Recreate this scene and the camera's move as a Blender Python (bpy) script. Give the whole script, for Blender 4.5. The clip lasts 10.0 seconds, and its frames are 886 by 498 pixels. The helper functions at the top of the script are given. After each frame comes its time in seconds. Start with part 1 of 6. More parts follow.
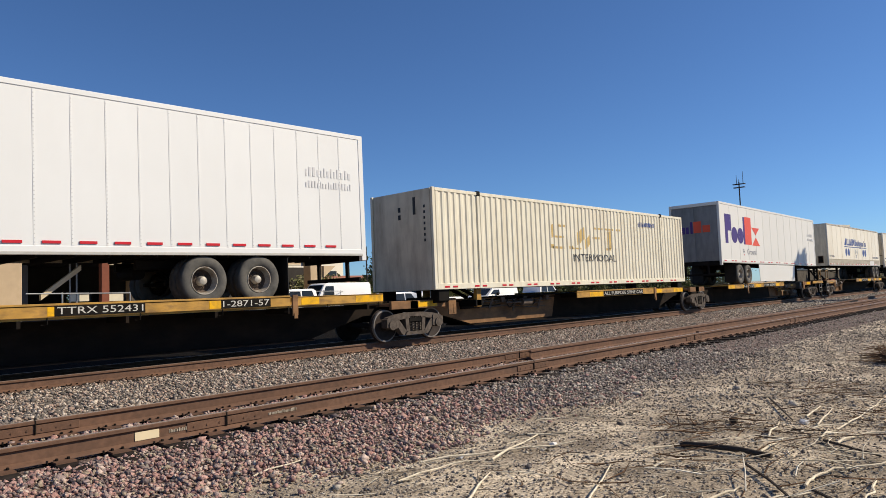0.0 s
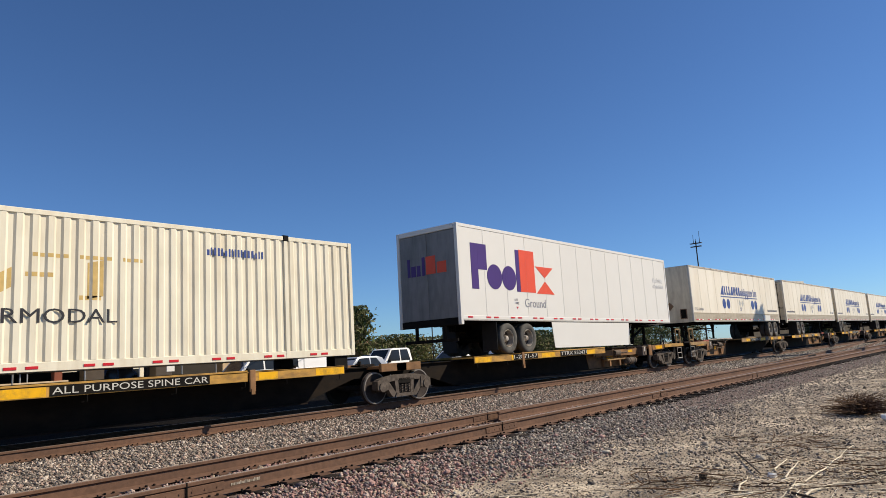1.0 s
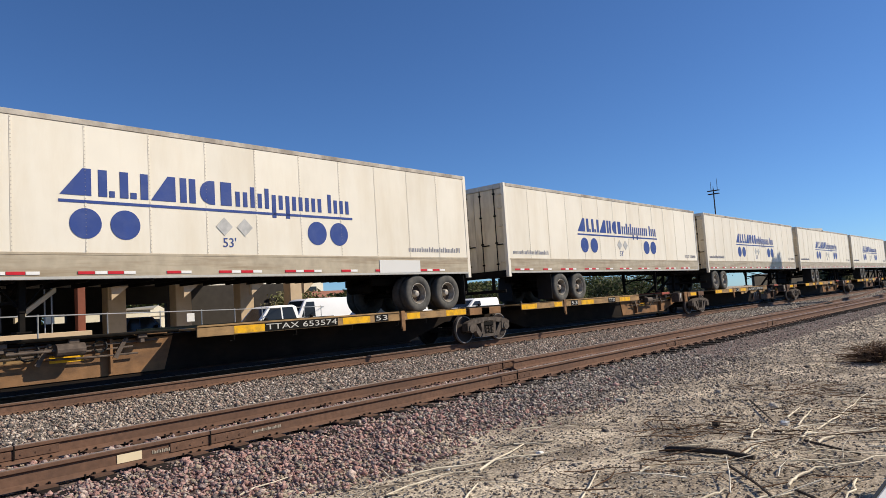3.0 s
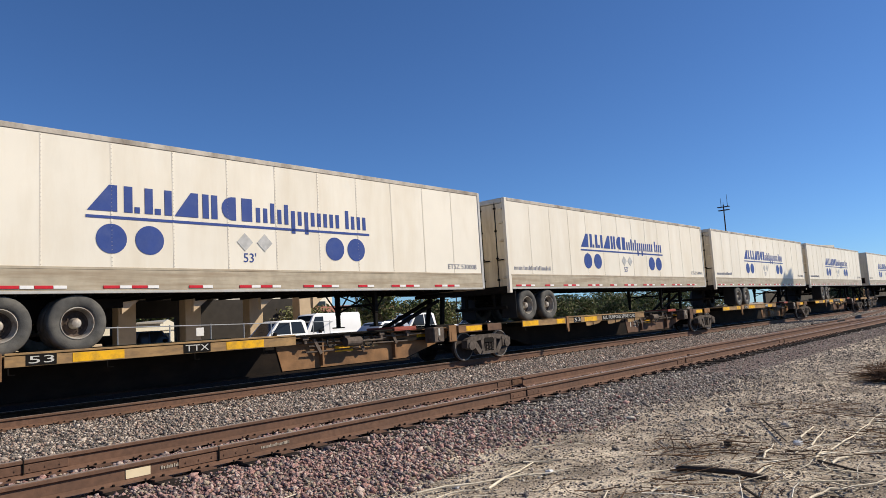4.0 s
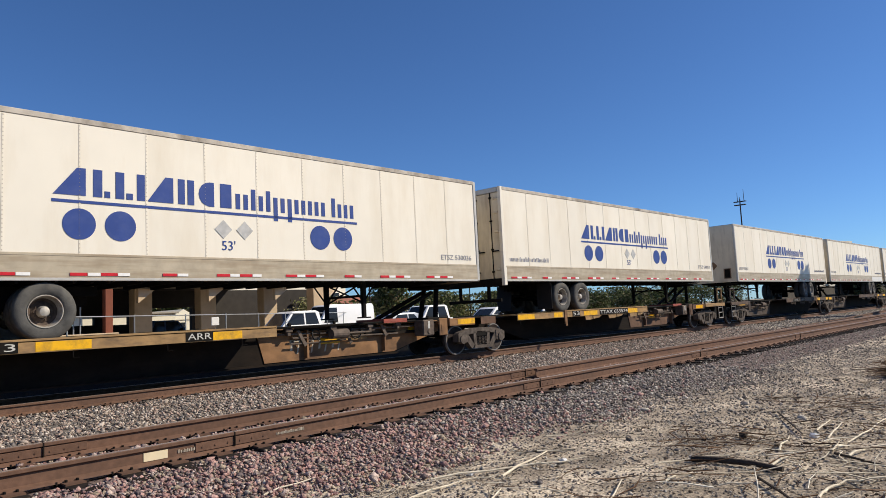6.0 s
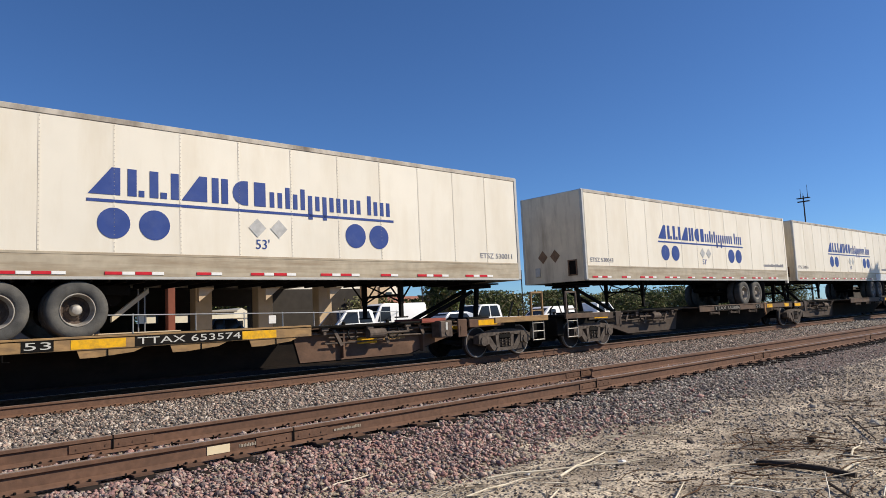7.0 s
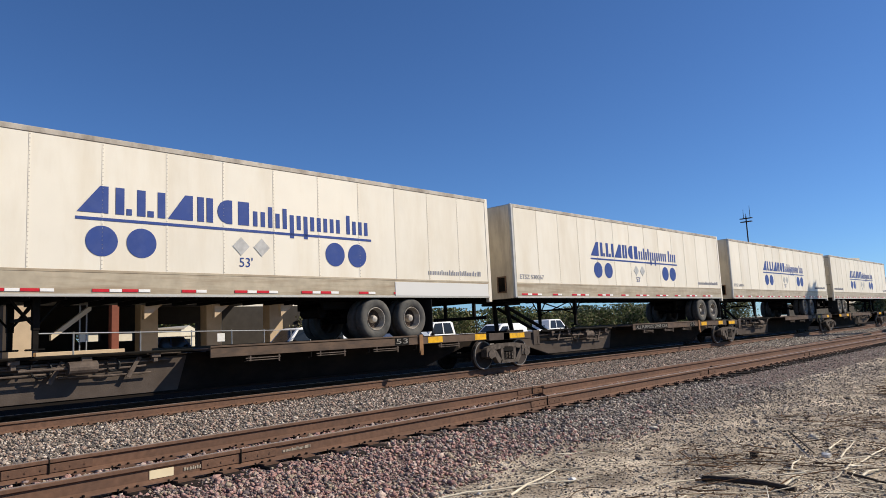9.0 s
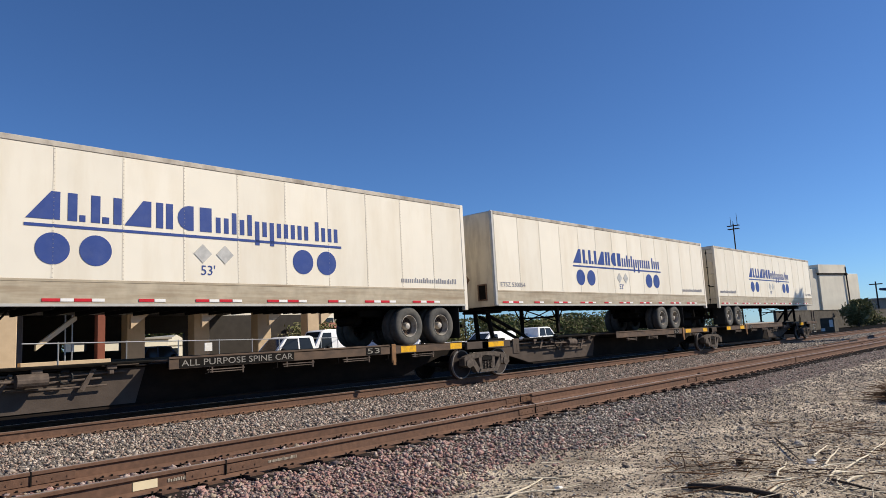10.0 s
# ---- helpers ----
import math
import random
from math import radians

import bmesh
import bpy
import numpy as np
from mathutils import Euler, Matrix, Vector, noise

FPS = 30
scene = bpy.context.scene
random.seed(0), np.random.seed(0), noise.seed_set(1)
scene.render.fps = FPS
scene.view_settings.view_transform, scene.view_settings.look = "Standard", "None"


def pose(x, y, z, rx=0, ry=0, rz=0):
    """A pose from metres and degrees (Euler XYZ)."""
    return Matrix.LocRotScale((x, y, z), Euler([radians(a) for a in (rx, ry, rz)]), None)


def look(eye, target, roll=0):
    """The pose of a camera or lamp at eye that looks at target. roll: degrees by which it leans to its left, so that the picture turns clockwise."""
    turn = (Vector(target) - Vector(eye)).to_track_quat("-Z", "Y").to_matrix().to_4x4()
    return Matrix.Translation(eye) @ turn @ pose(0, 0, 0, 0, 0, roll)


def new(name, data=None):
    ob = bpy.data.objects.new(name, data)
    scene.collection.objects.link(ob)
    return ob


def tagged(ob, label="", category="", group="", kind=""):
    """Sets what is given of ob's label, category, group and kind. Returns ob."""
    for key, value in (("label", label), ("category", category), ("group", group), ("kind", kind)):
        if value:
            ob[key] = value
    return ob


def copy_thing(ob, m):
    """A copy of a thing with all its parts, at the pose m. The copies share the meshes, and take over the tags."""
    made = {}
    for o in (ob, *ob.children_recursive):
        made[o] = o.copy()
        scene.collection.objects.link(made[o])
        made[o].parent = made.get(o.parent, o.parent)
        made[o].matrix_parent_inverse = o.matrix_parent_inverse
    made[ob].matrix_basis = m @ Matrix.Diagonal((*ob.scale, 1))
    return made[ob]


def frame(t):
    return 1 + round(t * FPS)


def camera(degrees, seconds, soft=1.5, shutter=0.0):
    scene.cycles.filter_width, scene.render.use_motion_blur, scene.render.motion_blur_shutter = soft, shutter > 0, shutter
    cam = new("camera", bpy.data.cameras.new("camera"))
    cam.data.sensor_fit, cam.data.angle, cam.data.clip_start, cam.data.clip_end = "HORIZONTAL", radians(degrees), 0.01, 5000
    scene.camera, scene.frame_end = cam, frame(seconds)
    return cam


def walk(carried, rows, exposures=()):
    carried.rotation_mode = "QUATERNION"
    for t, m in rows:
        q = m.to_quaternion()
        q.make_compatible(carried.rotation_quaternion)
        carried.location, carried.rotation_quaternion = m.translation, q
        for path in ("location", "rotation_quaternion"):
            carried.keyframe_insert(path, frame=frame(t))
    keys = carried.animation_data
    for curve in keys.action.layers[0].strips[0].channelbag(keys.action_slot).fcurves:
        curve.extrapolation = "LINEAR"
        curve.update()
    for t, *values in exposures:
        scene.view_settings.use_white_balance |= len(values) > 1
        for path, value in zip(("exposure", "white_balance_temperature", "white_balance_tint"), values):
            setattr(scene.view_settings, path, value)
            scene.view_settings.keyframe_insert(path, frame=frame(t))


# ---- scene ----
# World: x runs along the tracks (the train goes towards -x), y away from the viewer, z = 0 at the rail tops.
cam = camera(65.54, 10.0, soft=0.8)
PATH = [
    (0, 0.054, -0.012, 1.232, -46.803, 3.662, 2.208),
    (0.5, 0.059, -0.012, 1.224, -48.591, 4.560, 3.038),
    (1, 0.013, -0.019, 1.199, -49.655, 8.752, 3.451),
    (1.5, 0.020, -0.009, 1.207, -48.323, 2.953, 4.387),
    (2, 0.018, -0.030, 1.200, -47.959, 4.409, 4.294),
    (2.2, 0.010, -0.019, 1.197, -48.863, 4.636, 3.561),
    (3.3, 0.016, -0.017, 1.235, -48.052, 4.817, 3.586),
    (3.5, 0.011, -0.033, 1.217, -47.705, 5.574, 3.352),
    (4, 0.007, -0.014, 1.238, -47.674, 5.934, 3.399),
    (4.5, 0.000, -0.025, 1.237, -47.759, 6.208, 3.013),
    (5, -0.002, -0.021, 1.236, -48.311, 5.645, 2.862),
    (5.2, 0.001, -0.017, 1.226, -48.370, 5.358, 2.854),
    (6.3, -0.028, 0.026, 1.190, -43.896, 5.750, 2.880),
    (6.5, -0.038, 0.046, 1.191, -41.787, 5.970, 2.891),
    (7, -0.031, 0.035, 1.184, -42.304, 5.565, 2.626),
    (7.5, -0.029, 0.035, 1.199, -45.037, 6.432, 2.274),
    (8, -0.025, 0.028, 1.190, -44.260, 6.656, 2.317),
    (8.5, -0.017, 0.020, 1.193, -44.909, 6.821, 2.346),
    (9, -0.022, 0.024, 1.196, -46.170, 6.803, 2.717),
    (9.5, -0.008, 0.007, 1.198, -46.417, 7.486, 2.779),
    (10, 0.004, 0.000, 1.200, -47.016, 7.424, 2.990),
]
walk(cam, [(t, pose(x, y, z, 90 + p, r, w)) for t, x, y, z, w, p, r in PATH],
     [(0, 0, 7100, 10), (2.2, 0, 7000, 10), (3.5, 0, 6700, 10), (10, 0, 6700, 10)])

# ---- plan ----
Y_NEAR = 7.126          # near rail of the near track
Y_MAIN = 13.771         # near rail of the main track
GAUGE = 1.435
Y_TRAIN = Y_MAIN + GAUGE / 2
SPEED = 17.84           # metres a second, towards -x
GROUND = -0.27
LENGTH = 16.15          # a 53 foot trailer

# ---- light ----
SUN = Vector((0.58, -0.55, 0.62)).normalized()
world = bpy.data.worlds.new("world")
scene.world = world
world.use_nodes = True
wn = world.node_tree.nodes
sky = wn.new("ShaderNodeTexSky")
sky.sky_type = "NISHITA"
sky.sun_disc = False
sky.sun_elevation = math.asin(SUN.z)
sky.sun_rotation = math.atan2(SUN.x, SUN.y)
sky.air_density, sky.dust_density, sky.ozone_density = 0.85, 0.3, 4.0
sky.altitude = 800
wn["Background"].inputs["Strength"].default_value = 0.122
deep = wn.new("ShaderNodeMix")      # the clear deep blue of a dry day
deep.data_type, deep.blend_type = "RGBA", "MULTIPLY"
deep.inputs["Factor"].default_value = 1.0
deep.inputs["B"].default_value = (0.50, 0.735, 1.0, 1)
world.node_tree.links.new(sky.outputs[0], deep.inputs["A"])
world.node_tree.links.new(deep.outputs["Result"], wn["Background"].inputs["Color"])
sun_data = bpy.data.lights.new("sun", "SUN")
sun_data.energy, sun_data.angle, sun_data.color = 5.4, radians(0.53), (1.0, 0.925, 0.80)
sun = new("sun", sun_data)
sun.matrix_world = look(SUN * 50, (0, 0, 0))
scene.view_settings.exposure = -0.05

# ---- materials ----
def mat(name, color, rough=0.6, metal=0.0, vary=0.25, scale=3.0, dirt=None, dirt_scale=0.6, dirt_amount=0.0,
        bump=0.0, bump_scale=40.0, per_object=0.0, per_island=0.0, streak=None, spec=0.25):
    """A procedural surface: base colour with fine variation, larger dirt patches, optional streaks and relief."""
    m = bpy.data.materials.new(name)
    m.use_nodes = True
    n, l = m.node_tree.nodes, m.node_tree.links
    b = n["Principled BSDF"]
    b.inputs["Roughness"].default_value = rough
    b.inputs["Metallic"].default_value = metal
    b.inputs["Specular IOR Level"].default_value = spec
    co = n.new("ShaderNodeTexCoord")
    fine = n.new("ShaderNodeTexNoise")
    fine.inputs["Scale"].default_value = scale
    fine.inputs["Detail"].default_value = 6
    l.new(co.outputs["Object"], fine.inputs["Vector"])
    ramp = n.new("ShaderNodeMapRange")
    ramp.inputs["From Min"].default_value, ramp.inputs["From Max"].default_value = 0.3, 0.7
    ramp.inputs["To Min"].default_value, ramp.inputs["To Max"].default_value = 1 - vary, 1 + vary
    l.new(fine.outputs["Fac"], ramp.inputs["Value"])
    mul = n.new("ShaderNodeMix")
    mul.data_type, mul.blend_type = "RGBA", "MULTIPLY"
    mul.inputs["Factor"].default_value = 1
    mul.inputs["A"].default_value = (*color, 1)
    l.new(ramp.outputs[0], mul.inputs["B"])
    out = mul.outputs["Result"]
    if dirt:
        big = n.new("ShaderNodeTexNoise")
        big.inputs["Scale"].default_value = dirt_scale
        big.inputs["Detail"].default_value = 8
        big.inputs["Roughness"].default_value = 0.65
        mp = n.new("ShaderNodeMapping")
        mp.inputs["Scale"].default_value = streak or (1, 1, 1)
        l.new(co.outputs["Object"], mp.inputs["Vector"])
        own = n.new("ShaderNodeObjectInfo")           # no two things are stained alike
        far = n.new("ShaderNodeMath")
        far.operation = "MULTIPLY"
        far.inputs[1].default_value = 61.0
        l.new(own.outputs["Random"], far.inputs[0])
        l.new(far.outputs[0], mp.inputs["Location"])
        l.new(mp.outputs[0], big.inputs["Vector"])
        r2 = n.new("ShaderNodeMapRange")
        r2.inputs["From Min"].default_value, r2.inputs["From Max"].default_value = 0.45, 0.72
        r2.inputs["To Min"].default_value, r2.inputs["To Max"].default_value = 0, dirt_amount
        l.new(big.outputs["Fac"], r2.inputs["Value"])
        mx = n.new("ShaderNodeMix")
        mx.data_type = "RGBA"
        l.new(r2.outputs[0], mx.inputs["Factor"])
        l.new(out, mx.inputs["A"])
        mx.inputs["B"].default_value = (*dirt, 1)
        out = mx.outputs["Result"]
    for amount, node, socket in ((per_object, "ShaderNodeObjectInfo", "Random"), (per_island, "ShaderNodeNewGeometry", "Random Per Island")):
        if amount:
            info = n.new(node)
            r3 = n.new("ShaderNodeMapRange")
            r3.inputs["To Min"].default_value, r3.inputs["To Max"].default_value = 1 - amount, 1 + amount
            l.new(info.outputs[socket], r3.inputs["Value"])
            m3 = n.new("ShaderNodeMix")
            m3.data_type, m3.blend_type = "RGBA", "MULTIPLY"
            m3.inputs["Factor"].default_value = 1
            l.new(out, m3.inputs["A"])
            l.new(r3.outputs[0], m3.inputs["B"])
            out = m3.outputs["Result"]
    l.new(out, b.inputs["Base Color"])
    if bump:
        bn = n.new("ShaderNodeTexNoise")
        bn.inputs["Scale"].default_value = bump_scale
        bn.inputs["Detail"].default_value = 5
        l.new(co.outputs["Object"], bn.inputs["Vector"])
        bp = n.new("ShaderNodeBump")
        bp.inputs["Strength"].default_value = bump
        bp.inputs["Distance"].default_value = 0.02
        l.new(bn.outputs["Fac"], bp.inputs["Height"])
        l.new(bp.outputs[0], b.inputs["Normal"])
    return m


def mixed(name, colors, scale=8.0, rough=0.9, bump=0.6, bump_scale=60.0, island=True):
    """A surface whose colour comes from a palette, piece by piece or, where it is one sheet, by noise."""
    m = bpy.data.materials.new(name)
    m.use_nodes = True
    n, l = m.node_tree.nodes, m.node_tree.links
    b = n["Principled BSDF"]
    b.inputs["Roughness"].default_value = rough
    b.inputs["Specular IOR Level"].default_value = 0.12
    co = n.new("ShaderNodeTexCoord")
    ramp = n.new("ShaderNodeValToRGB")
    ramp.color_ramp.interpolation = "CONSTANT" if island else "LINEAR"
    e = ramp.color_ramp.elements
    while len(e) < len(colors):
        e.new(0.5)
    for i, c in enumerate(colors):
        e[i].position = i / len(colors) if island else 0.3 + 0.4 * i / (len(colors) - 1)
        e[i].color = (*c, 1)
    nz = n.new("ShaderNodeTexNoise")
    nz.inputs["Scale"].default_value, nz.inputs["Detail"].default_value = scale, 8
    l.new(co.outputs["Object"], nz.inputs["Vector"])
    if island:
        g = n.new("ShaderNodeNewGeometry")
        l.new(g.outputs["Random Per Island"], ramp.inputs["Fac"])
    else:
        l.new(nz.outputs["Fac"], ramp.inputs["Fac"])
    mr = n.new("ShaderNodeMapRange")
    mr.inputs["From Min"].default_value, mr.inputs["From Max"].default_value = 0.3, 0.7
    mr.inputs["To Min"].default_value, mr.inputs["To Max"].default_value = 0.75, 1.25
    l.new(nz.outputs["Fac"], mr.inputs["Value"])
    mul = n.new("ShaderNodeMix")
    mul.data_type, mul.blend_type = "RGBA", "MULTIPLY"
    mul.inputs["Factor"].default_value = 1
    l.new(ramp.outputs["Color"], mul.inputs["A"])
    l.new(mr.outputs[0], mul.inputs["B"])
    l.new(mul.outputs["Result"], b.inputs["Base Color"])
    bn = n.new("ShaderNodeTexNoise")
    bn.inputs["Scale"].default_value, bn.inputs["Detail"].default_value = bump_scale, 5
    l.new(co.outputs["Object"], bn.inputs["Vector"])
    bp = n.new("ShaderNodeBump")
    bp.inputs["Strength"].default_value, bp.inputs["Distance"].default_value = bump, 0.03
    l.new(bn.outputs["Fac"], bp.inputs["Height"])
    l.new(bp.outputs[0], b.inputs["Normal"])
    return m


CREAM = mat("trailer_cream", (0.785, 0.725, 0.605), 0.45, vary=0.03, scale=1.2, dirt=(0.55, 0.44, 0.28), dirt_amount=0.35,
            dirt_scale=1.0, streak=(1.2, 1, 0.25), per_object=0.035)
BAND = mat("scuff_band", (0.46, 0.385, 0.275), 0.42, 0.15, vary=0.12, scale=5, dirt=(0.27, 0.19, 0.11), dirt_amount=0.8, dirt_scale=1.5, streak=(0.35, 1, 5.0), bump=0.06, bump_scale=6)
RIVET = mat("dull_rivets", (0.52, 0.46, 0.37), 0.5, vary=0.1, scale=8)
WHITE = mat("trailer_white", (0.675, 0.66, 0.62), 0.5, vary=0.02, scale=1.0, dirt=(0.6, 0.58, 0.52), dirt_amount=0.15, streak=(1, 1, 0.3), per_object=0.025)
WHITE_CLEAN = mat("clean_trailer_white", (0.74, 0.745, 0.73), 0.5, vary=0.02, scale=1.0, dirt=(0.62, 0.61, 0.57), dirt_amount=0.2, streak=(1, 1, 0.3), per_object=0.02)
RIVET_PALE = mat("pale_rivets", (0.55, 0.55, 0.53), 0.5, vary=0.08, scale=8)
ALU = mat("aluminium_rail", (0.50, 0.48, 0.43), 0.45, 0.25, vary=0.08, scale=6, dirt=(0.35, 0.29, 0.22), dirt_amount=0.35, dirt_scale=3)
TOPRAIL = mat("weathered_top_rail", (0.46, 0.41, 0.34), 0.6, 0.1, vary=0.15, scale=5, dirt=(0.10, 0.07, 0.05), dirt_amount=0.85, dirt_scale=1.3, streak=(1.2, 1, 0.6))
BOX_CREAM = mat("container_cream", (0.74, 0.69, 0.55), 0.55, vary=0.05, scale=2, dirt=(0.42, 0.30, 0.16), dirt_amount=0.30, dirt_scale=1.6, streak=(2.5, 1, 0.3), per_island=0.03)
BOX_END = mat("container_end_paint", (0.66, 0.60, 0.48), 0.6, vary=0.1, scale=2, dirt=(0.26, 0.19, 0.12), dirt_amount=0.6, dirt_scale=1.2, streak=(2, 2, 0.4))
FAINT = mat("faint_grey_print", (0.60, 0.60, 0.60), 0.5, vary=0.05)
GREYDOOR = mat("grey_roll_door", (0.21, 0.21, 0.21), 0.6, vary=0.1, scale=2, dirt=(0.07, 0.085, 0.08), dirt_amount=0.6, dirt_scale=1.4, streak=(2, 2, 0.4))
DOOR = mat("door_paint", (0.70, 0.62, 0.47), 0.55, vary=0.08, scale=2, dirt=(0.28, 0.20, 0.12), dirt_amount=0.6, dirt_scale=1.4, streak=(2, 2, 0.35))
BLUE = mat("logo_blue", (0.03, 0.062, 0.235), 0.45, vary=0.06, scale=5, dirt=(0.085, 0.115, 0.26), dirt_amount=0.4, dirt_scale=4)
PURPLE = mat("logo_purple", (0.065, 0.028, 0.16), 0.4, vary=0.05, scale=2)
ORANGE = mat("logo_orange", (0.72, 0.085, 0.035), 0.4, vary=0.04, scale=2)
GOLD = mat("faded_gold", (0.55, 0.38, 0.14), 0.5, vary=0.15, scale=6)
GREYTEXT = mat("grey_lettering", (0.25, 0.25, 0.28), 0.5, vary=0.1)
DARKTEXT = mat("dark_lettering", (0.03, 0.03, 0.035), 0.5, vary=0.1)
WHITETEXT = mat("white_lettering", (0.52, 0.50, 0.45), 0.6, vary=0.15, scale=12)
RED = mat("red_reflector", (0.55, 0.02, 0.03), 0.35, vary=0.1, scale=9)
WHITEREF = mat("white_reflector", (0.8, 0.78, 0.74), 0.35, vary=0.06, scale=9)
BLACK = mat("black_frame_paint", (0.008, 0.007, 0.006), 0.75, spec=0.1, vary=0.3, scale=5, dirt=(0.028, 0.02, 0.014), dirt_amount=0.5, dirt_scale=2, bump=0.1)
RUBBER = mat("dusty_rubber", (0.075, 0.072, 0.066), 0.85, vary=0.25, scale=6, dirt=(0.17, 0.155, 0.13), dirt_amount=0.6, dirt_scale=2.5, bump=0.2, bump_scale=60)
RIM = mat("rim_metal", (0.40, 0.37, 0.32), 0.55, 0.2, vary=0.2, scale=7, dirt=(0.16, 0.095, 0.055), dirt_amount=0.85, dirt_scale=6)
WHEEL_DISC = mat("rusty_wheel_disc", (0.085, 0.06, 0.045), 0.8, vary=0.3, scale=9, dirt=(0.03, 0.022, 0.018), dirt_amount=0.7, dirt_scale=7)
RIGGING = mat("dusty_rigging", (0.12, 0.09, 0.07), 0.8, vary=0.3, scale=7, dirt=(0.05, 0.036, 0.028), dirt_amount=0.7, dirt_scale=5, bump=0.2)
BRIGHT_STEEL = mat("polished_tread", (0.22, 0.195, 0.175), 0.5, 0.3, vary=0.15, scale=9)
YELLOW = mat("spine_yellow", (0.46, 0.25, 0.055), 0.65, vary=0.22, scale=3, dirt=(0.14, 0.085, 0.045), dirt_amount=0.85, dirt_scale=2.2, streak=(1, 1, 3))
TAN_EDGE = mat("worn_tan_edge", (0.33, 0.20, 0.085), 0.65, vary=0.22, scale=3, dirt=(0.13, 0.085, 0.05), dirt_amount=0.85, dirt_scale=2.2, streak=(1, 1, 3))
DARK_EDGE = mat("dark_brown_edge", (0.11, 0.07, 0.045), 0.65, vary=0.22, scale=3, dirt=(0.05, 0.036, 0.028), dirt_amount=0.85, dirt_scale=2.2, streak=(1, 1, 3))
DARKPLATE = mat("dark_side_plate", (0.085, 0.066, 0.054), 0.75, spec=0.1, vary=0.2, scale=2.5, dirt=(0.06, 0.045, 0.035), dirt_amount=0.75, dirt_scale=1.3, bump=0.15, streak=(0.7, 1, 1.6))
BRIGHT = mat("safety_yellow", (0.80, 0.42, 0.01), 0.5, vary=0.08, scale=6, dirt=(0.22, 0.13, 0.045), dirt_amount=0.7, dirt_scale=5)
# Kept near black so the beam carries the deck's shade in its colour.
SHADE_STEEL = mat("shaded_spine_steel", (0.013, 0.010, 0.008), 0.8, spec=0.08, vary=0.22, scale=2.5, dirt=(0.032, 0.021, 0.014), dirt_amount=0.75, dirt_scale=1.3, bump=0.15, streak=(0.7, 1, 1.6))
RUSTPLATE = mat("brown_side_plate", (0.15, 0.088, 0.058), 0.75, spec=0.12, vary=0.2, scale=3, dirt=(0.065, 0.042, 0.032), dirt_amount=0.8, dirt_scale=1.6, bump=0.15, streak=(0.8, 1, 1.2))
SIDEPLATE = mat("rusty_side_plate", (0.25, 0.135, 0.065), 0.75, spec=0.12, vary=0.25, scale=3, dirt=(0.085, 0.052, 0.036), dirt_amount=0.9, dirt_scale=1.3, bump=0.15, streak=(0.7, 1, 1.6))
# Near black: oil between the rails, plus the train's shadow put into colour.
OILY_SHADE = mixed("oily_shade_bed", [(0.005, 0.005, 0.005), (0.010, 0.009, 0.008), (0.022, 0.019, 0.017)], 26, island=False, bump=1.0, bump_scale=30)
OILY_SHADE.node_tree.nodes["Principled BSDF"].inputs["Specular IOR Level"].default_value = 0.02
PALESTRAW = mixed("pale_straw", [(0.70, 0.63, 0.50), (0.58, 0.51, 0.39), (0.76, 0.70, 0.58), (0.48, 0.41, 0.31)], 12, bump=0.2)
BOGIE = mat("bogie_castings", (0.105, 0.085, 0.07), 0.85, spec=0.12, vary=0.35, scale=9, dirt=(0.03, 0.023, 0.019), dirt_amount=0.5, dirt_scale=5, bump=0.3)
TREAD = mat("wheel_steel", (0.035, 0.025, 0.021), 0.75, 0.1, vary=0.25, scale=9, dirt=(0.03, 0.02, 0.016), dirt_amount=0.6, dirt_scale=6)
RUST = mat("rail_rust", (0.145, 0.078, 0.049), 0.8, vary=0.2, scale=14, dirt=(0.075, 0.045, 0.032), dirt_amount=0.7, dirt_scale=1.1, bump=0.15, bump_scale=90)
SHINE = mat("rail_head", (0.34, 0.27, 0.225), 0.42, 0.3, vary=0.15, scale=20, dirt=(0.17, 0.11, 0.08), dirt_amount=0.6, dirt_scale=2)
TIE = mat("tie_timber", (0.022, 0.017, 0.014), 0.95, spec=0.08, vary=0.3, scale=9, dirt=(0.06, 0.048, 0.04), dirt_amount=0.4, dirt_scale=4, bump=0.5, per_object=0.2)
PAINTMARK = mat("cream_paint_mark", (0.75, 0.62, 0.40), 0.7, vary=0.1)
STONE_GREY = mixed("grey_ballast", [(0.25, 0.21, 0.175), (0.37, 0.30, 0.245), (0.115, 0.098, 0.085), (0.44, 0.365, 0.30), (0.31, 0.22, 0.175), (0.18, 0.155, 0.14), (0.58, 0.50, 0.42), (0.14, 0.125, 0.115), (0.40, 0.29, 0.235)], 30)
STONE_PINK = mixed("pink_ballast", [(0.36, 0.205, 0.175), (0.45, 0.28, 0.24), (0.25, 0.15, 0.14), (0.50, 0.39, 0.33), (0.31, 0.235, 0.215), (0.16, 0.125, 0.12), (0.40, 0.25, 0.22), (0.34, 0.27, 0.20)], 30)
STONE_DIM = mixed("grey_chippings", [(0.25, 0.215, 0.185), (0.36, 0.32, 0.27), (0.12, 0.105, 0.095), (0.48, 0.43, 0.36), (0.29, 0.24, 0.195), (0.16, 0.142, 0.132), (0.31, 0.275, 0.245)], 30)
# Beds darker than the loose stones, painting in the shaded gaps between them.
BED_GREY = mixed("grey_ballast_bed", [(0.08, 0.07, 0.06), (0.18, 0.16, 0.14), (0.30, 0.27, 0.235)], 26, island=False, bump=1.0, bump_scale=30)
